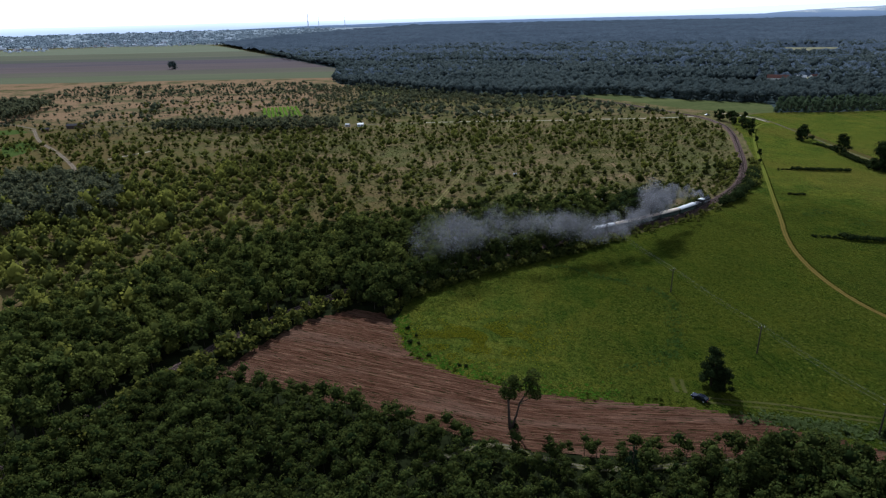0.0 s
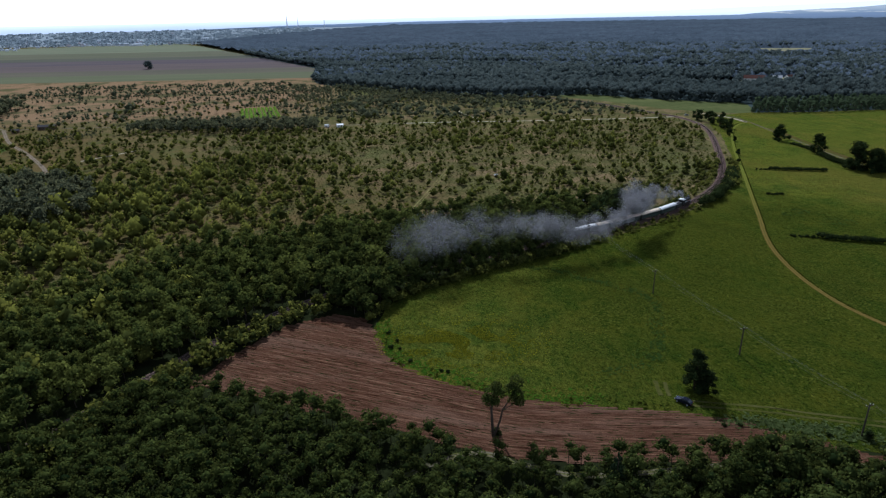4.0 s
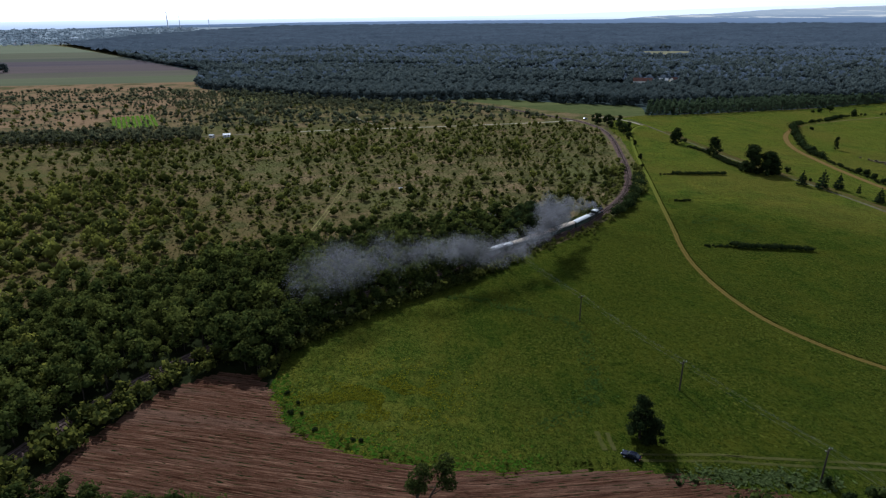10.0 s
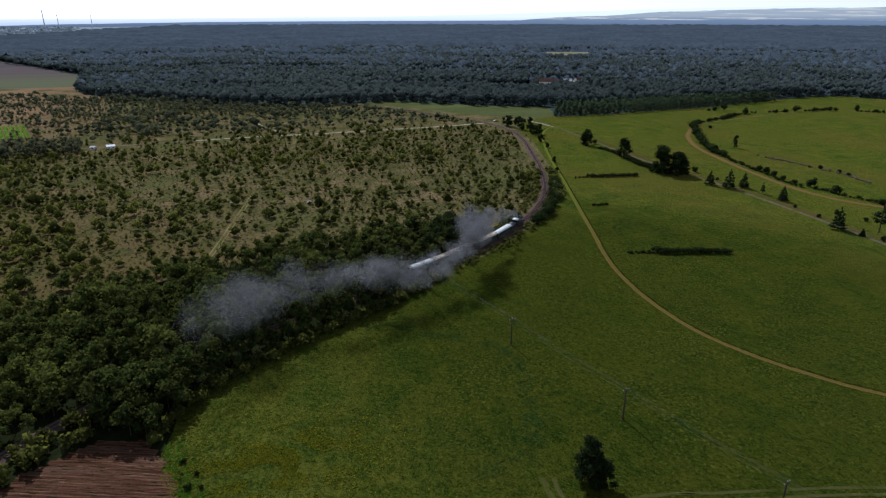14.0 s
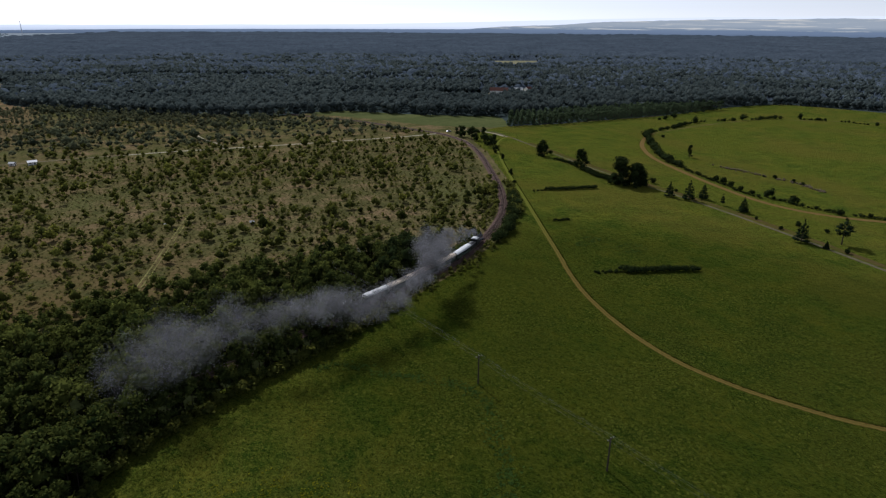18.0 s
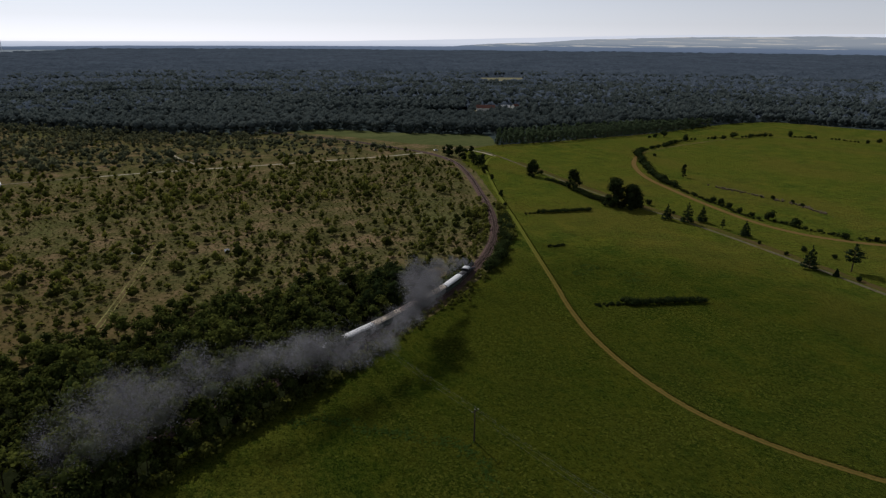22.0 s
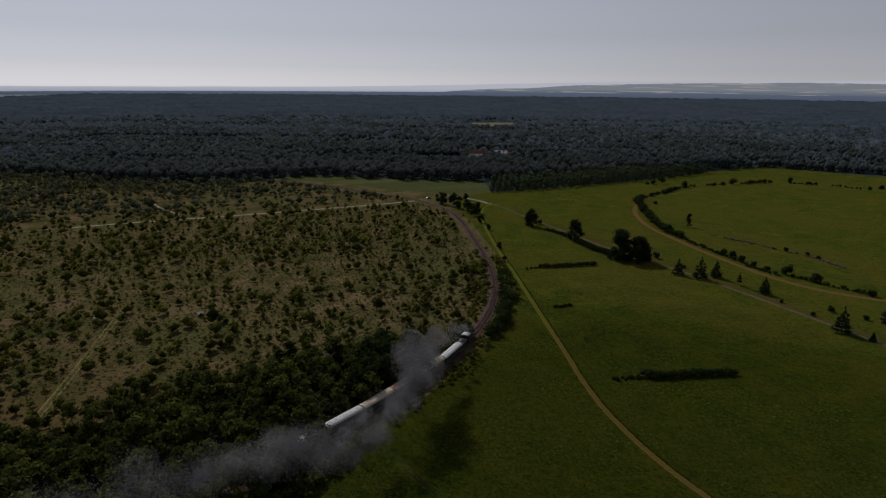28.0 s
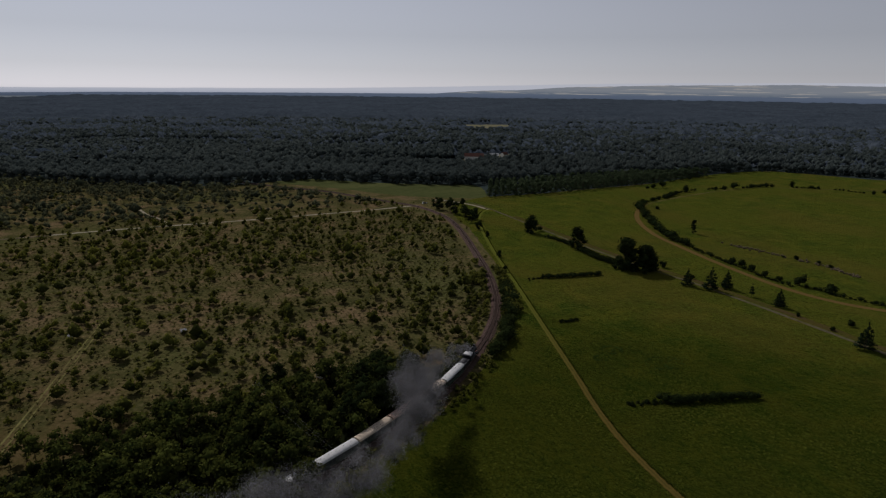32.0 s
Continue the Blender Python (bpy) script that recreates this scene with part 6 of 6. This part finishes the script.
def town():
    """Rows of far houses, and trees between them."""
    # wall and roof colours are greyed towards blue to paint in haze
    wall, pale = plain("hazy_town_wall", (0.6, 0.63, 0.66), 0.85, vary=0.15), plain("hazy_sheet_roof", (0.36, 0.39, 0.43), 0.7, vary=0.15)
    red, dark = plain("hazy_tile_roof", (0.3, 0.26, 0.26), 0.85, vary=0.25), plain("hazy_dark_roof", (0.22, 0.245, 0.27), 0.8, vary=0.25)
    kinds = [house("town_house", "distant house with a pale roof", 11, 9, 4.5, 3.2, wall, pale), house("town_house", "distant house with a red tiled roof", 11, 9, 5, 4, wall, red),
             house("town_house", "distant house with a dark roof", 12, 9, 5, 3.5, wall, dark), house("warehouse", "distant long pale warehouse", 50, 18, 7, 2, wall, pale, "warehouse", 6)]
    n = 0
    for k in range(210):
        a = radians(float(rng.uniform(17.5, 37)))
        d = float(rng.uniform(2720, 3350)) if k < 140 else float(rng.uniform(3250, 4300))
        x, y = -d * math.sin(a), d * math.cos(a)
        if y < 2560 and a < radians(30):
            continue
        m = pose(x, y, float(far_height(np.array([x, y]))), 0, 0, float(rng.uniform(0, 180)))
        kind = 3 if k % 19 == 0 else int(rng.integers(3))
        if n < 4:
            kinds[n].matrix_basis = m
        else:
            copy_thing(kinds[kind], m)
        n += 1
    for k in kinds:
        tagged(k, group="houses of the far town")
    a, d = np.radians(rng.uniform(9, 40, 1300)), rng.uniform(2750, 4700, 1300)
    xy = np.stack([-d * np.sin(a), d * np.cos(a)], 1)
    keep = (xy[:, 0] < np.interp(xy[:, 1], [2597, 3300, 4000, 4700], [-886, -820, -640, -260])) & (xy[:, 1] > 2560)
    xy = xy[keep]
    c = np.c_[xy, far_height(xy) + 5]
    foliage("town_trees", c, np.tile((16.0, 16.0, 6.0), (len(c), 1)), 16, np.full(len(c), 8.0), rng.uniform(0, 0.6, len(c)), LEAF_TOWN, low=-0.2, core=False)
    tagged(bpy.data.objects["town_trees"], "distant trees between the houses of the town", "trees", kind="stuff")


town()


def stack(x, y, top, r):
    root = tagged(new("chimney_stack"), "tall slender concrete chimney of a far power station", "chimney")
    z = float(far_height(np.array([x, y])))
    bm = bmesh.new()
    tube(bm, (0, 0, -2), (0, 0, top - z), r, r * 0.6, 12)
    shaft = part("shaft", bm, plain("stack_concrete", (0.5, 0.52, 0.54), 0.9), root)
    bm = bmesh.new()
    tube(bm, (0, 0, top - z - 6), (0, 0, top - z - 2), r * 0.75, r * 0.75, 12)
    part("band", bm, ROOF_TILE, shaft, "red warning band")
    root.location = (x, y, z)


for a, d, top, r in ((11.1, 4600, 118, 3.5), (10.2, 4500, 96, 2.4), (34.8, 4300, 98, 2.4), (8.0, 4550, 92, 2.2)):
    stack(-d * math.sin(radians(a)), d * math.cos(radians(a)), top, r)


def vineyard():
    """Green crop rows in a small plot."""
    root = tagged(new("vegetable_plot"), "small plot of bright green crop rows", "crop")
    a, b, c, d = [np.array(q, float) for q in GREEN_PLOT]
    for k in range(9):
        f = (k + 0.5) / 9
        p0, p1 = a + (b - a) * f, d + (c - d) * f
        pts = p0 + (p1 - p0) * np.linspace(0.03, 0.97, 30)[:, None]
        cc = np.c_[pts, np.full(30, 0.5)]
        foliage("crop_row", cc, np.tile((1.7, 1.8, 0.8), (30, 1)), 14, np.full(30, 0.9), np.full(30, 0.5), CROP_LEAF, low=-0.2, parent=root)["kind"] = "stuff"


CROP_LEAF = leaf_material("crop_leaves", (0.12, 0.2, 0.025), (0.17, 0.29, 0.035), (0.24, 0.36, 0.05), 0.45)
vineyard()


def rubble():
    """Broken heaps of stones and clods in a line across the pasture."""
    pts = spline([(372, 401), (370, 386), (374, 369), (376, 354), (377, 340), (377, 325), (373, 314), (373, 306)], 0.3)
    pts = pts[rng.uniform(size=len(pts)) < np.clip(0.4 + 2.6 * patchiness(pts, 0.16, 41) + np.interp(pts[:, 1], [306, 350, 395], [0.35, 0.1, -0.3]), 0, 1)]
    m = len(pts)
    at = np.c_[pts + rng.normal(size=(m, 2)) * 1.3 * rng.uniform(0.3, 1.4, (m, 1)), np.full(m, 0.2)]
    v = (at[:, None] + CORE * rng.uniform(0.45, 1.5, (m, 1, 1)) * rng.uniform(0.7, 1.3, (m, 6, 1))).reshape(-1, 3)
    f = (CORE_F[None] + 6 * np.arange(m)[:, None, None]).reshape(-1, 3)
    tagged(link_mesh("rubble_heap", array_mesh("rubble_heap", v, f), plain("rubble_stone", (0.1, 0.082, 0.05), 0.9, vary=0.5)), "broken line of rubble stones on the pasture", "rubble", kind="stuff")


rubble()
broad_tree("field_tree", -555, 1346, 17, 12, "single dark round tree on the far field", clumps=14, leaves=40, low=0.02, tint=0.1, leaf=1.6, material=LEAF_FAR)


# ---- grass ----
def tufts(name, label, p, tall, wide, tint, material):
    """Tussocks: three blades of grass each."""
    m = len(p)
    ang = rng.uniform(0, 2 * np.pi, (m, 3))
    out = np.stack([np.cos(ang), np.sin(ang)], 2)
    across = np.stack([-out[..., 1], out[..., 0]], 2)
    base = p[:, None, :]
    w, t = (wide * rng.uniform(0.5, 1.3, m))[:, None, None], tall * rng.uniform(0.5, 1.4, (m, 3))
    lean = out * (wide * rng.uniform(0.8, 2.2, (m, 3)))[..., None]
    z0 = np.full((m, 3, 1), 0.04)
    verts = np.stack([np.concatenate([base + across * w, z0], 2), np.concatenate([base - across * w, z0], 2), np.concatenate([base + lean, t[..., None]], 2)], 2).reshape(-1, 3)
    shade = np.repeat(np.clip(tint, 0, 1), 9)
    tagged(link_mesh(name, array_mesh(name, verts, np.arange(len(verts)).reshape(-1, 3), tint=shade), material), label, "grass", kind="stuff")


GRASS_BLADE = leaf_material("grass_blades", (0.03, 0.042, 0.005), (0.06, 0.074, 0.009), (0.11, 0.115, 0.016), 0.4)
DRY_BLADE = leaf_material("dry_blades", (0.06, 0.066, 0.018), (0.11, 0.104, 0.032), (0.21, 0.17, 0.07), 0.4)


RINGS = [(197, 276, 7.0, 5.0), (188, 293, 3.5, 3.5), (180, 289, 3.0, 2.6)]


def grow_grass():
    p = np.concatenate([scatter((-20, 110, 215, 330), 0.95), scatter((120, 240, 300, 420), 2.2)])
    keep = inside(p, MEADOW_EDGE) & ~inside(p, BROWN_TOP + BROWN_LOW)
    for lane_pts in (DIRT_TRACK, TREE_ROAD):
        keep &= distance(p, spline(lane_pts, 3)) > 1.7
    patch = patchiness(p, 0.05, 21)
    keep &= rng.uniform(size=len(p)) < 0.3 + 1.2 * patch
    p = p[keep]
    tufts("meadow_tussocks", "tufts of meadow grass", p, 0.13, 0.4, 0.5 + 0.5 * patchiness(p, 0.03, 22) + 0.2 * rng.normal(size=len(p)), GRASS_BLADE)
    p = scatter((-150, 270, 230, 560), 2.4)
    d, north = beside_rail(p)
    p = p[north & (d > 6) & (p[:, 0] > -0.6 * p[:, 1]) & (rng.uniform(size=len(p)) < 0.8)]
    tufts("heath_tussocks", "tufts of dry heath grass", p, 0.4, 0.5, 0.4 + 0.5 * patchiness(p, 0.04, 25) + 0.2 * rng.normal(size=len(p)), DRY_BLADE)
    # lush weeds in a damp line across the meadow
    damp = spline([(51, 153), (57, 156), (64, 158), (69, 165), (73, 174), (78, 188), (79, 201), (72, 210), (62, 218), (51, 228), (42, 231)], 0.12)
    p = damp + rng.normal(size=damp.shape) * np.interp(damp[:, 1], [150, 175, 216], [2.6, 1.8, 1.4])[:, None]
    ring = []
    for x, y, rx, ry in RINGS:
        a = rng.uniform(0, 2 * np.pi, 200)
        out = rng.normal(1, 0.1, (200, 1)) * np.where(rng.uniform(size=(200, 1)) < 0.3, rng.uniform(0.2, 1, (200, 1)), 1)
        ring.append(np.array((x, y)) + np.stack([np.cos(a) * rx, np.sin(a) * ry], 1) * out)
    p = np.concatenate([p, damp + rng.normal(size=damp.shape) * 1.2, *ring])
    p = p[rng.uniform(size=len(p)) < 0.45 + 0.9 * patchiness(p, 0.2, 51)]
    tufts("lush_weeds", "lush green weeds in a damp line and in rings", p, 0.22, 0.3, rng.uniform(0, 0.4, len(p)), leaf_material("lush_blades", (0.042, 0.082, 0.014), (0.058, 0.105, 0.02), (0.1, 0.14, 0.035), 0.55))
    p = np.concatenate([np.array((x, y)) + rng.normal(size=(110, 2)) * (3.2, 1.3) for x, y in ((78, 129), (84, 127), (89, 125.5), (95, 124), (101, 121))])
    tufts("rank_weeds", "rank pale green weeds on the headland", p, 0.35, 0.4, rng.uniform(0.2, 0.9, len(p)), leaf_material("weed_blades", (0.05, 0.075, 0.02), (0.085, 0.115, 0.035), (0.14, 0.17, 0.06), 0.45))
    # taller grass added on the sunny verge to shade the dirt track's edge
    verge = spline(DIRT_TRACK, 0.35)
    n = normals_2d(verge)
    n *= np.sign(n @ np.array([0.5, 0.85]))[:, None]
    p = verge + n * rng.uniform(1.0, 1.45, (len(verge), 1))
    p = p[rng.uniform(size=len(p)) < 0.8 + 0.6 * patchiness(p, 0.1, 61)]
    tufts("verge_grass", "taller grass along the verge of the dirt track", p, 0.42, 0.3, rng.uniform(0, 0.5, len(p)), GRASS_BLADE)
    # rank weeds along the edge of the ploughed field
    edge = spline(BROWN_TOP[4:], 0.8)
    p = edge + rng.normal(size=edge.shape) * np.array([0.9, 1.2]) + (0.4, 0.7)
    p = p[rng.uniform(size=len(p)) < 0.35 + patchiness(p, 0.12, 31)]
    tufts("field_edge_weeds", "rank weeds along the field's edge", p, 0.6, 0.5, rng.uniform(0, 0.5, len(p)), GRASS_BLADE)


    edge = spline(BROWN_TOP[4:11], 0.18)
    p = edge + (0.5, 0.86) * np.abs(rng.normal(size=(len(edge), 1))) * 3.4 + rng.normal(size=edge.shape) * 0.5
    p = p[inside(p, MEADOW_EDGE)]
    tufts("lush_edge", "bright lush grass along the ploughed field", p, 0.2, 0.42, rng.uniform(0, 1, len(p)), leaf_material("lush_green", (0.035, 0.085, 0.006), (0.05, 0.115, 0.009), (0.09, 0.15, 0.014), 0.45))
    p = np.array((9, 173)) + rng.normal(size=(7000, 2)) * (12, 7)
    p = p[inside(p, MEADOW_EDGE) & (patchiness(p, 0.15, 33) > -0.05)]
    tufts("yellow_flowers", "patch of small yellow meadow flowers", p, 0.25, 0.2, rng.uniform(0, 1, len(p)), leaf_material("flower_heads", (0.07, 0.1, 0.008), (0.14, 0.15, 0.01), (0.28, 0.25, 0.013), 0.4))


grow_grass()
for x, y, h in ((-9, 175, 1.0), (-11, 171, 1.2), (-5, 163, 1.0), (-8, 170, 0.8), (4, 157, 0.9), (6, 156, 0.8), (-12, 180, 1.1), (95, 122, 1.0), (103, 120, 2.6), (72, 127.5, 1.0), (76, 127, 0.8), (80, 119, 1.6), (104, 115, 3.0)):
    shrub("weed_clump", x, y, h, h * 0.9, "dark clump of tall weeds on the meadow's edge", tint=0.2, clumps=4, leaves=26)



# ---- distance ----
# glowing skyline sheets: the haze of distance is painted into their emission
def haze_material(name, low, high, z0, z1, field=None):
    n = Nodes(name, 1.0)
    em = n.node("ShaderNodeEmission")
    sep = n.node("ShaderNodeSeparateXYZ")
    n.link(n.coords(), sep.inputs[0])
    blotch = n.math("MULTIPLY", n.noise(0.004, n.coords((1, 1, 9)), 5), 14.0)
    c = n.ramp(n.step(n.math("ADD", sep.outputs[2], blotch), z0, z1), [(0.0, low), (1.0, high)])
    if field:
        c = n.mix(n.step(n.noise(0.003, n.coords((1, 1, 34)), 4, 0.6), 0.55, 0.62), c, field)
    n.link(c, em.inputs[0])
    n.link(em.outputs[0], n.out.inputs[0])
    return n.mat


def ridge(name, label, radius, heights, material, rough, seed):
    """A far skyline on the rim of the land: heights as (degrees to the left, metres)."""
    deg = np.arange(-180, 180, 0.25)
    az = np.radians(deg)
    h = np.array(heights, float)
    top = np.interp(deg, h[:, 0], h[:, 1]) + rough * np.array([noise.noise(Vector((a * 0.25, seed, 0))) + 0.4 * noise.noise(Vector((a * 2.0, seed, 4))) for a in deg])
    xy = np.stack([-radius * np.sin(az), radius * np.cos(az)], 1)
    k = len(az)
    verts = np.r_[np.c_[xy, np.full(k, -5.0)], np.c_[xy, top]]
    a = np.arange(k)
    faces = np.stack([a, np.roll(a, -1), np.roll(a, -1) + k, a + k], 1)
    tagged(link_mesh(name, array_mesh(name, verts, faces), material), label, "hills", kind="structure")


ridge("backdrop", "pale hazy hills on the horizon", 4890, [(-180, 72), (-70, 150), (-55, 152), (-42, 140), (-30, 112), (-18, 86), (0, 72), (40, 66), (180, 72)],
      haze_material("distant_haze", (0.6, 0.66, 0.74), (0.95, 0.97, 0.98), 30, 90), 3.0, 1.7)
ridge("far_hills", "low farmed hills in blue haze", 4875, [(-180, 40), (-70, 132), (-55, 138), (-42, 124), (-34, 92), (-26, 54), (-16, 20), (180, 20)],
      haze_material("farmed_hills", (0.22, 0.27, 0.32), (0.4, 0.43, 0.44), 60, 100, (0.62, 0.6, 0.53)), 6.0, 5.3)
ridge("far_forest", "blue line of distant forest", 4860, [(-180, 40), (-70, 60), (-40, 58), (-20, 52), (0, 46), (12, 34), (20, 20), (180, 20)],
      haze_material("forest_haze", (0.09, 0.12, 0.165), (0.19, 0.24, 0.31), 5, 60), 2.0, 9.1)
